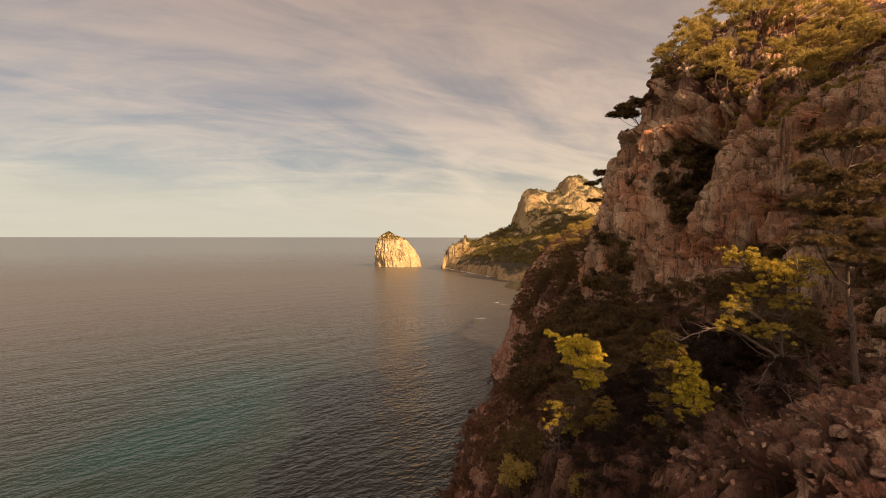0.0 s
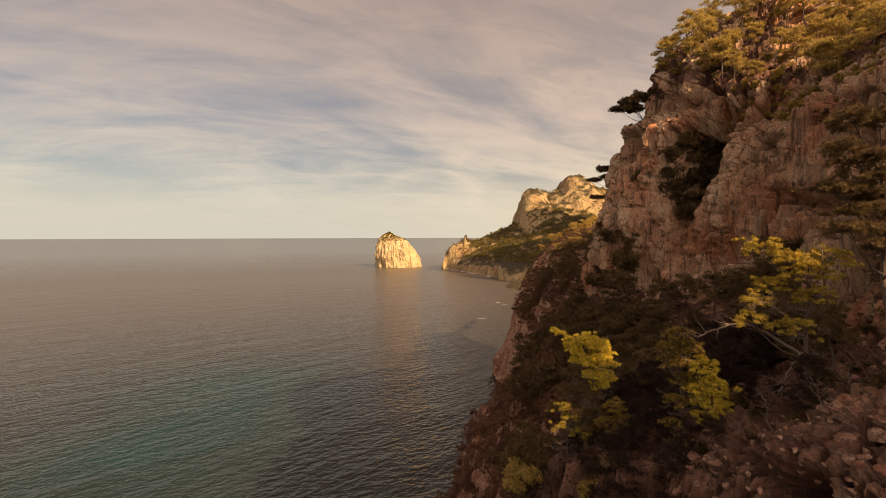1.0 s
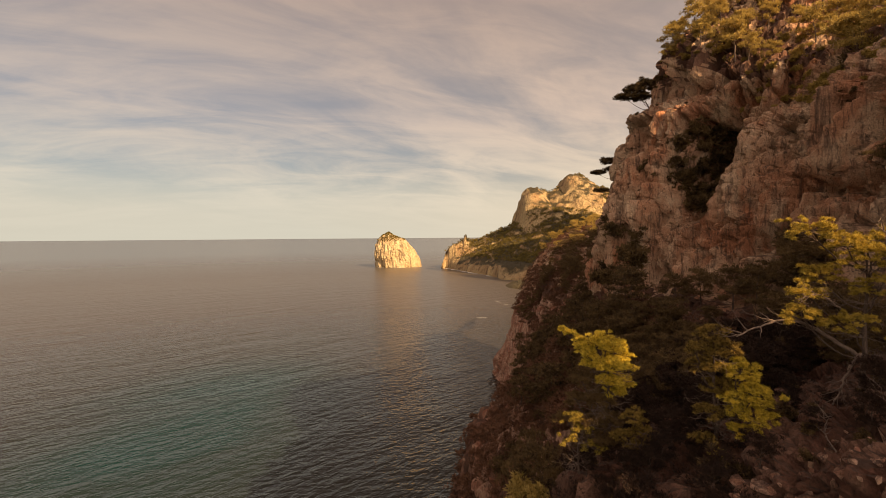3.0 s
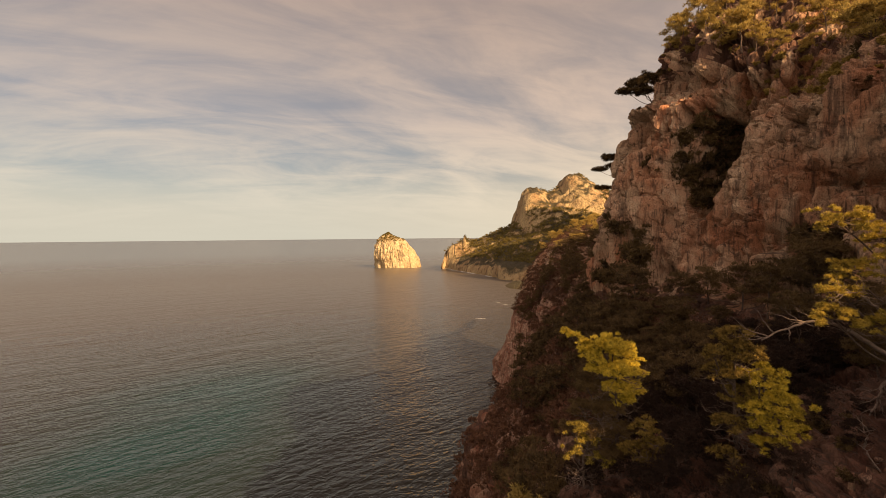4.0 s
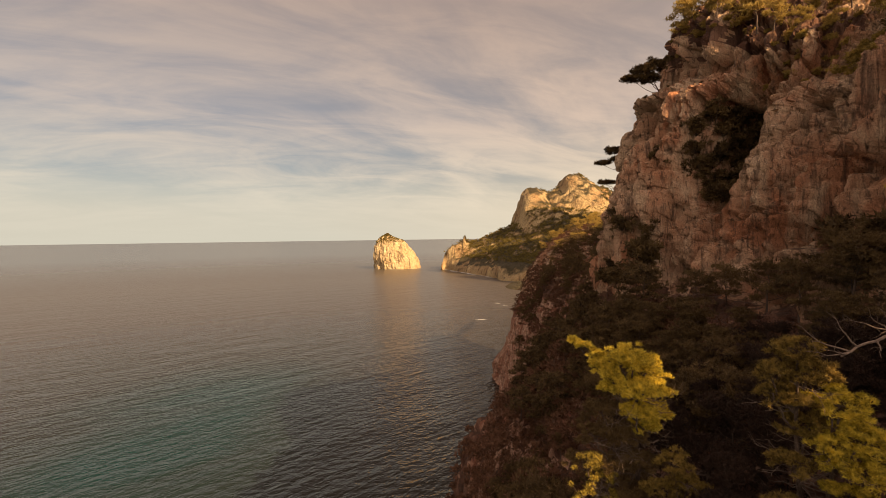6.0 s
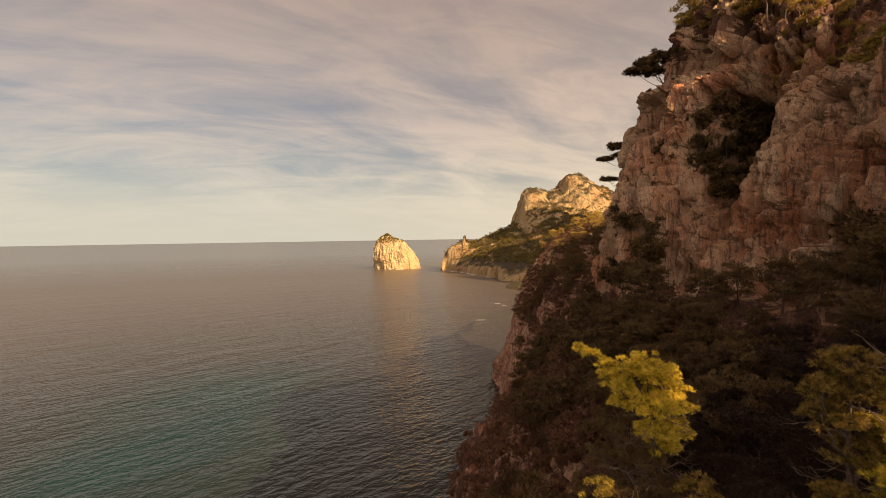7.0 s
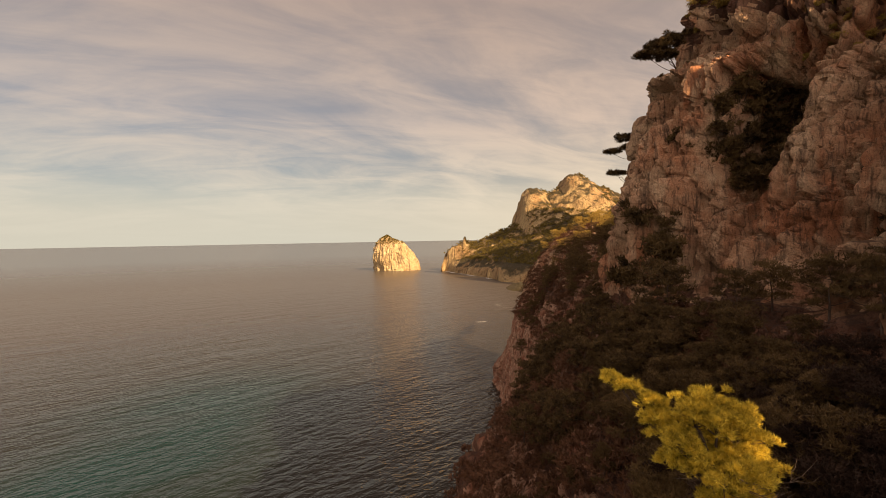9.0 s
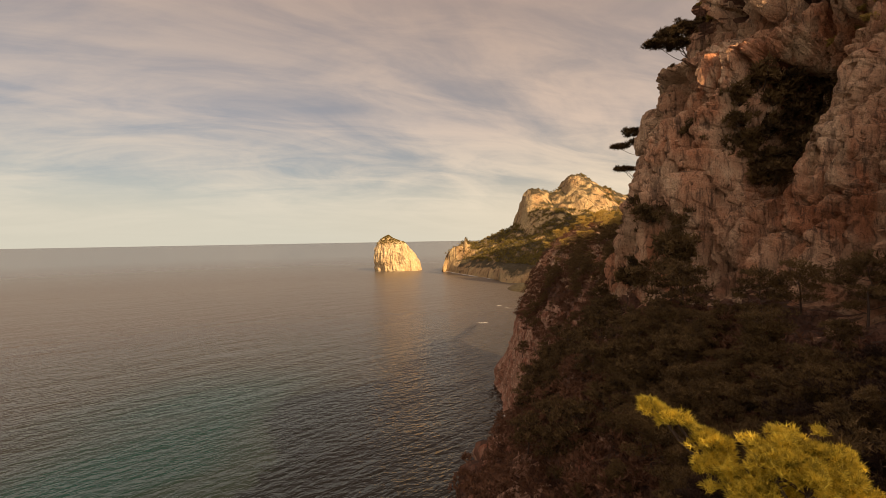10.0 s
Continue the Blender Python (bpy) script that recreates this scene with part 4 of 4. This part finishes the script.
mid_shaded = [dict(zip(("trunk", "crown"), pine_meshes(120 + k, 5.0, 2.2, (rng.normal(0, 0.4), rng.normal(0, 0.4)), 0.22, 10, 2, 16, 0.82, needle=NEEDLES_SHADED, **MID))) for k in range(5)]
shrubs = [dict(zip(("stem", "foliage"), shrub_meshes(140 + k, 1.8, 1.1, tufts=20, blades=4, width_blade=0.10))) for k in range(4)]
shrubs_lit = [dict(zip(("stem", "foliage"), shrub_meshes(150 + k, 1.6, 1.0, tufts=18, blades=4, width_blade=0.10, needle=NEEDLES_SUNNY))) for k in range(3)]

def thicket(name, label, templates, spots, sizes, sink=0.1):
    """Many far plants grown into one, past counting."""
    co, loops, totals, slots, mats, base = [], [], [], [], [], 0
    for k, p in enumerate(spots):
        m = np.array(place(p[0], p[1], p[2] - sink, rng.uniform(0, 6.28), rng.uniform(*sizes), rng.normal(0, 0.08, 2)))
        for me in templates[k % len(templates)].values():
            v = np.empty(len(me.vertices) * 3, np.float32)
            me.vertices.foreach_get("co", v)
            lp = np.empty(len(me.loops), np.int32)
            me.loops.foreach_get("vertex_index", lp)
            tot = np.empty(len(me.polygons), np.int32)
            me.polygons.foreach_get("loop_total", tot)
            if me.materials[0] not in mats:
                mats.append(me.materials[0])
            co.append(v.reshape(-1, 3) @ m[:3, :3].T + m[:3, 3])
            loops.append(lp + base)
            totals.append(tot)
            slots.append(np.full(len(tot), mats.index(me.materials[0]), np.int32))
            base += len(me.vertices)
    co, loops, totals = np.concatenate(co), np.concatenate(loops), np.concatenate(totals)
    me = bpy.data.meshes.new(name)
    me.vertices.add(len(co))
    me.vertices.foreach_set("co", co.astype(np.float32).ravel())
    me.loops.add(len(loops))
    me.loops.foreach_set("vertex_index", loops)
    me.polygons.add(len(totals))
    me.polygons.foreach_set("loop_start", np.concatenate([[0], np.cumsum(totals)[:-1]]).astype(np.int32))
    for mt in mats:
        me.materials.append(mt)
    me.polygons.foreach_set("material_index", np.concatenate(slots))
    me.update(calc_edges=True)
    return tagged(new(name, me), label, "woodland", kind="stuff")


summit = scatter(95, (52, 119), (7.6, 9.35), 2.9)
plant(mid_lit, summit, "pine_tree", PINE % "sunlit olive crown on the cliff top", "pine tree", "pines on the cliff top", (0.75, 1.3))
# pines on the unseen brow; the gap lets the sun reach the spur
plant(mid_lit, scatter(20, (-12, 46), (7.5, 9.0), 4.0, keep=lambda p: not 1 < p[1] < 26), "pine_tree", PINE % "olive crown on the brow above the spur", "pine tree", "pines on the near brow", (0.7, 1.1))
thicket("ridge_wood", "sunlit pine wood on the ridge beyond the cliff", mid_lit, scatter(34, (190, 300), (5.2, 8.8), 4.2), (0.9, 1.5))
slope = scatter(80, (44, 124), (2.6, 4.12), 2.9, keep=lambda p: p[2] < (72 if p[1] > 88 else 82))
plant(near_shaded, [p for p in slope if p[1] < 72 and p[2] > 58], "pine_tree", PINE % "dark rounded crown below the rock wall", "pine tree", "pines below the wall", (0.75, 1.25))
thicket("shaded_wood", "dark pine wood on the shaded slope", mid_shaded, [p for p in slope if not (p[1] < 72 and p[2] > 58)], (0.75, 1.25))
skirt = scatter(50, (52, 82), (3.2, 4.0), 2.3, keep=lambda p: 62 < p[2] < 75)
thicket("foot_wood", "dark pine wood along the foot of the wall", near_shaded, skirt, (0.75, 1.1))
beyond = scatter(130, (122, 236), (1.6, 6.2), 3.4)
thicket("slope_wood", "dark pine wood on the steep slope beyond the wall", mid_shaded, beyond, (0.9, 1.5))
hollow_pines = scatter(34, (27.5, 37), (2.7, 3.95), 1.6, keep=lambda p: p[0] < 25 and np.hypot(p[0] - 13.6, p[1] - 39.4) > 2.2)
plant(gully_shaded, hollow_pines, "pine_tree", PINE % "low dark crown beside the spur", "pine tree", "low pines beside the spur", (0.45, 0.75))
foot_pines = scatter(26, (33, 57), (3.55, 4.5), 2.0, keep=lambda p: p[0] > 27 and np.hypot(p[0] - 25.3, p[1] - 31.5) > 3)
plant(near_shaded, foot_pines, "pine_tree", PINE % "dark crown under the overhanging wall", "pine tree", "pines under the wall", (0.6, 1.05))
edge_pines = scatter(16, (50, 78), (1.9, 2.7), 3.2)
plant(near_shaded, edge_pines, "pine_tree", PINE % "dark crown leaning out above the sea", "pine tree", "pines above the sea", (0.7, 1.0))
# blackened needles stand in for the deep shade of the hollow
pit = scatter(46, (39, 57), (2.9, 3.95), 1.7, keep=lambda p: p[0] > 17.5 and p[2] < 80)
thicket("hollow_wood", "deeply shaded pine wood in the hollow", gully_shaded, pit, (0.55, 0.95))
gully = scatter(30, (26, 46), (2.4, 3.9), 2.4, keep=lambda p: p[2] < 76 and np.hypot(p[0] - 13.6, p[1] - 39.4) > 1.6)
plant(gully_shaded, gully, "pine_tree", PINE % "dark crown in the shaded gully", "pine tree", "pines in the gully", (0.4, 0.8))
ledges = scatter(85, (46, 119), (4.1, 8.0), 1.8, 0.30, keep=lambda p: not (p[1] > 87 and 104 < p[2] < 130) and not (p[1] < 68 and p[2] > 97) and not (70 < p[1] < 80 and p[2] > 88) and value_noise(*(np.array([q]) * 0.12 for q in p), 77)[0] > 0.15)
plant(shrubs, ledges, "shrub", "dark evergreen shrub rooted on a cliff ledge", "shrub", "shrubs on the ledges", (0.7, 1.7))
def in_box(a, b):
    return lambda p: all(lo <= q <= hi for lo, q, hi in zip(a, p, b))


cleft = scatter(70, (79, 92), (4.2, 6.6), 1.0, keep=lambda p: 94 < p[2] < 108 and p[0] > 46 and p[1] > 80)
plant(shrubs, cleft, "shrub", "dark shrub hanging in a shaded cleft", "shrub", "shrubs in the cleft", (1.0, 1.8), 0.4)
foot = scatter(16, (92, 105), (3.9, 4.8), 1.2, keep=in_box((30, 92, 79), (60, 104, 92))) + scatter(10, (62, 70), (4.0, 5.2), 1.2, keep=in_box((30, 62, 82), (60, 70, 93)))
plant(shrubs, foot, "shrub", "dark bush at the foot of the rock wall", "shrub", "bushes at the wall's foot", (1.1, 1.9), 0.3)
joints = scatter(110, (58, 117), (4.3, 6.9), 1.3, field=np.where((edge1 < 0.06) | (edge2 < 0.04), 1, -1), keep=lambda p: p[0] < 62 and not (70.5 < p[1] < 79.5 and p[2] > 90))
plant(shrubs, joints, "shrub", "small dark shrub rooted in a crack of the wall", "shrub", "shrubs in the wall's cracks", (0.25, 0.75), 0.3)
brow = scatter(60, (50, 119), (6.7, 7.9), 1.5, 0.2, keep=lambda p: not (p[1] > 86 and p[2] < 127))
plant(shrubs_lit, brow, "shrub", "sunlit olive shrub on the cliff brow", "shrub", "shrubs on the cliff top", (0.6, 1.3))
thicket("summit_scrub", "sunlit olive scrub between the cliff-top pines", shrubs_lit, scatter(150, (50, 119), (7.6, 9.2), 1.5), (0.6, 1.3))
rock_bare = lambda p: p[1] < 27 and p[0] < 30
spur = scatter(70, (14, 47), (2.9, 4.1), 1.3, keep=lambda p: not rock_bare(p))
plant(shrubs, spur, "shrub", "dark low shrub on the rocky spur", "shrub", "shrubs on the spur", (0.5, 1.25))
plant(shrubs, scatter(14, (14, 27), (3.0, 4.0), 2.0), "shrub", "small dark shrub between the rocks", "shrub", "shrubs among the rocks", (0.25, 0.5))
plant(shrubs_lit, [(7.5, 44, 65.6), (9.0, 42.6, 67.4), (11.8, 35, 70.4), (12.8, 34.2, 71.2), (16.6, 32.4, 73.0), (8.2, 45.4, 66.2)], "shrub",
      "sunlit yellow-green shrub on the spur's flank", "shrub", "sunlit shrubs on the flank", (1.0, 1.4))


def clumps(name, label, spots, radius, tufts, blades, length, width, mat, seed):
    """A wood too far or too thick to count, as one mesh of needle clumps."""
    r = np.random.default_rng(seed)
    spots = np.asarray(spots)
    n = len(spots)
    ball = unit(r.normal(0, 1, (n, tufts, 3)))
    ball[..., 2] = np.where(ball[..., 2] < -0.2, -0.5 * ball[..., 2], ball[..., 2])
    ball *= r.uniform(0.5, 1.0, (n, tufts, 1))
    size = radius * r.uniform(0.6, 1.3, (n, 1, 1))
    at = spots[:, None] + ball * size * [1, 1, 0.9] + [0, 0, radius * 0.4]
    v, f = needles(r, at.reshape(-1, 3), unit(ball + [0, 0, 0.5]).reshape(-1, 3), blades, length, width)
    return tagged(new(name, mesh_from(name, v, f, mat, False)), label, "woodland", kind="stuff")


bushy = fbm(X1 * 0.07, Y1 * 0.07, Z1 * 0.07, 3, 0.6, 97) + 0.12
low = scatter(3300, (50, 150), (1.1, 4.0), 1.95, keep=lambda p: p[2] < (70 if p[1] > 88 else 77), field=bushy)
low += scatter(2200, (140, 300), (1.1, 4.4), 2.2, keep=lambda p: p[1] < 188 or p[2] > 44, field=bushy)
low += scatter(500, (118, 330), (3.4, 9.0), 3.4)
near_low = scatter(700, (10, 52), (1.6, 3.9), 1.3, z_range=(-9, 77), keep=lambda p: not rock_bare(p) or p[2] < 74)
clumps("scrub", "dark dense evergreen scrub on the spur's flanks", near_low, 0.95, 44, 6, 0.24, 0.06, NEEDLES_DEEP_SHADE, 6)
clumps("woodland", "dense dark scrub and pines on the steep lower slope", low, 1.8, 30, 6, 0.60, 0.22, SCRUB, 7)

# woods on the far headland
r2 = np.random.default_rng(9)
sel = []
gn = np.stack(np.gradient(gz, 4.5), -1)
incline = np.hypot(gn[..., 0], gn[..., 1])
wood_noise = fbm(gx * 0.02, gy * 0.02, gx * 0, 4, seed=95)
for i, j in zip(r2.integers(0, gx.shape[0], 26000), r2.integers(0, gx.shape[1] * 7 // 10, 26000)):
    if gz[i, j] > 34 and gx[i, j] < 560 and incline[i, j] < 1.9 and wood_noise[i, j] > (0.10 if gz[i, j] > 165 else -0.25 if incline[i, j] > 1.0 else -0.8):
        sel.append((gx[i, j] + r2.uniform(-3, 3), gy[i, j] + r2.uniform(-3, 3), gz[i, j] - 0.5))
clumps("far_woodland", "olive pine wood on the far headland", sel, 3.4, 6, 3, 3.2, 1.4, NEEDLES_FAR, 8)

on_top = [(ix[i, j], iy[i, j], iz[i, j] - 1.0) for i, j in zip(r2.integers(98, 129, 520), r2.integers(0, 260, 520))]
clumps("islet_scrub", "olive scrub on the islet's crown", on_top, 2.2, 5, 3, 2.4, 1.2, NEEDLES_FAR, 18)

# ---- rocks on the spur ----
def boulder_mesh(seed, rough=0.35):
    bm = bmesh.new()
    bmesh.ops.create_icosphere(bm, subdivisions=2, radius=1.0)
    v = np.array([x.co[:] for x in bm.verts])
    r = np.random.default_rng(seed)
    for _ in range(16):                       # broken facets
        d = unit(r.normal(0, 1, 3))
        cut = r.uniform(0.42, 0.80)
        over = np.maximum(v @ d - cut, 0)
        v -= over[:, None] * d * 0.95
    k = seed * 3.7
    v *= (1 + rough * 0.35 * fbm(v[:, 0] * 1.6 + k, v[:, 1] * 1.6, v[:, 2] * 1.6, 5, 0.55, seed)[:, None])
    faces = np.array([[x.index for x in f.verts] for f in bm.faces])
    bm.free()
    return mesh_from("boulder", v, faces, ROCK_NEAR, False)


stones = [boulder_mesh(k) for k in range(200, 206)]


def boulder(k, x, y, z, sx, sy, sz, turn):
    ob = new("boulder", stones[k % len(stones)])
    ob.matrix_basis = Matrix.LocRotScale((x, y, z), Euler((0.2 * (k % 3), 0.15 * (k % 4), turn)), (sx, sy, sz))
    return tagged(ob, "weathered brown limestone boulder on the spur", "boulder", "boulders on the spur")


for k, p in enumerate(scatter(120, (11, 29), (2.75, 4.0), 0.6) + scatter(170, (13, 28), (2.8, 4.0), 0.45)):
    s_ = rng.uniform(0.22, 0.75) ** 1.3 if k < 120 else rng.uniform(0.12, 0.32)
    boulder(k, p[0], p[1], p[2] - 0.2 * s_, s_ * rng.uniform(0.8, 1.4), s_ * rng.uniform(0.8, 1.4), s_ * rng.uniform(0.6, 1.1), rng.uniform(0, 6.28))

def rubble(name, label, spots, seed):
    """Loose broken stones past counting, as one mesh."""
    r = np.random.default_rng(seed)
    pieces = []
    shapes = []
    for me in stones:
        v = np.empty(len(me.vertices) * 3, np.float32)
        me.vertices.foreach_get("co", v)
        f = np.empty(len(me.loops), np.int32)
        me.loops.foreach_get("vertex_index", f)
        shapes.append((v.reshape(-1, 3), f.reshape(-1, 3)))
    for k, p in enumerate(spots):
        v, f = shapes[k % len(shapes)]
        turn = np.array(Euler(r.uniform(0, 6.28, 3)).to_matrix())
        pieces.append(((v * r.uniform(0.6, 1.3, 3)) @ turn.T * r.uniform(0.09, 0.28) + p, f))
    v, f = joined(pieces)
    return tagged(new(name, mesh_from(name, v, f, ROCK_NEAR, False)), label, "rubble", kind="stuff")


rubble("rubble", "loose broken brown stones on the spur", scatter(700, (12, 29), (2.85, 4.0), 0.26), 31)
for k, (x, y, h, s_, turn) in enumerate([(22.5, 26.5, 1.6, 0.5, 2.6), (19.5, 25.2, 1.3, -0.6, 0.4), (24.5, 27.0, 2.0, 0.4, 1.0), (21.0, 29.0, 1.5, 0.9, 4.0), (26.0, 26.0, 1.8, -0.3, 5.2), (23.4, 24.6, 1.0, 1.2, 3.4), (21.8, 23.2, 0.7, 1.6, 2.2), (25.2, 24.2, 0.9, 1.4, 4.6), (20.4, 27.6, 0.8, 1.5, 1.2), (27.0, 24.6, 1.2, 0.9, 0.2), (24.0, 28.6, 1.6, 0.7, 2.9)]):
    thing("dead_bush", "leafless bleached bush among the rocks", "dead bush", place(x, y, ground_at(x, y) - 0.05, turn, 0.75), "dead bushes on the spur", wood=dead_meshes(300 + k, h, s_))


# ---- surf ----
def ribbon(name, label, line, out_way, width, seed):
    """Broken foam along a shoreline, lying on the water."""
    r = np.random.default_rng(seed)
    line, out_way = np.asarray(line, float), np.asarray(out_way, float)
    wob = width * np.clip(0.55 + 1.3 * fbm(line[:, 0] * 0.09, line[:, 1] * 0.09, line[:, 0] * 0, 3, 0.6, seed), 0.02, 2)
    inner = line - out_way * 1.2
    outer = line + out_way * wob[:, None]
    mid = line + out_way * wob[:, None] * 0.5
    v = np.stack([inner, mid, outer], 1)
    v = np.concatenate([v, np.full((*v.shape[:2], 1), 0.06)], -1)
    v[:, 1, 2] = 0.12
    return tagged(new(name, mesh_from(name, v.reshape(-1, 3), grid_faces(len(line), 3), FOAM)), label, "foam", kind="stuff")


far_shore = []
for i in range(8, gx.shape[0] - 60):
    hit = np.nonzero(gz[i] > 0.2)[0]
    if len(hit):
        far_shore.append((gx[i, 0], gy[i, hit[0]]))
far_shore = np.array(far_shore)
kept = [far_shore[0]]
for p in far_shore[1:]:
    if np.hypot(*(p - kept[-1])) < 90:
        kept.append(p)
kept = np.array(kept)
ribbon("surf", "thin white surf along the foot of the far headland", kept, np.repeat([[-0.5, -0.86]], len(kept), 0), 13.0, 3)
near_shore = []
for i in np.nonzero((ys > 130) & (ys < 325))[0]:
    j = int(np.argmax(Z1[i] > 0.2))
    near_shore.append((X1[i, j], Y1[i, j]))
ribbon("surf", "broken white surf at the foot of the cliff", near_shore, np.repeat([[-1.0, -0.2]], len(near_shore), 0), 1.6, 4)
islet_ring = np.stack([ix[4, ::2], iy[4, ::2]], -1)
ribbon("surf", "thin pale surf line round the islet", islet_ring, unit(islet_ring - [-140, 1378]), 2.0, 5)


def foam_patch(x, y, long, wide, turn, seed):
    r = np.random.default_rng(seed)
    t = np.linspace(0, 2 * np.pi, 48, endpoint=False)
    rad = 1 + 0.8 * fbm(np.cos(t) * 2, np.sin(t) * 2, t * 0, 3, 0.6, seed)
    px, py = long / 2 * rad * np.cos(t), wide / 2 * rad * np.sin(t)
    c, s_ = math.cos(turn), math.sin(turn)
    v = np.stack([x + px * c - py * s_, y + px * s_ + py * c, np.full(48, 0.08)], -1)
    v = np.concatenate([v, [[x, y, 0.2]]])
    f = np.array([[k, (k + 1) % 48, 48] for k in range(48)])
    return tagged(new("foam", mesh_from("foam", v, f, FOAM)), "small white patch of breaking foam on the sea", "foam")


foam_patch(42.3, 493, 10, 1.6, 0.05, 61)
foam_patch(75, 612, 9, 1.6, -0.5, 62)
foam_patch(82, 592, 7, 1.2, -0.4, 63)
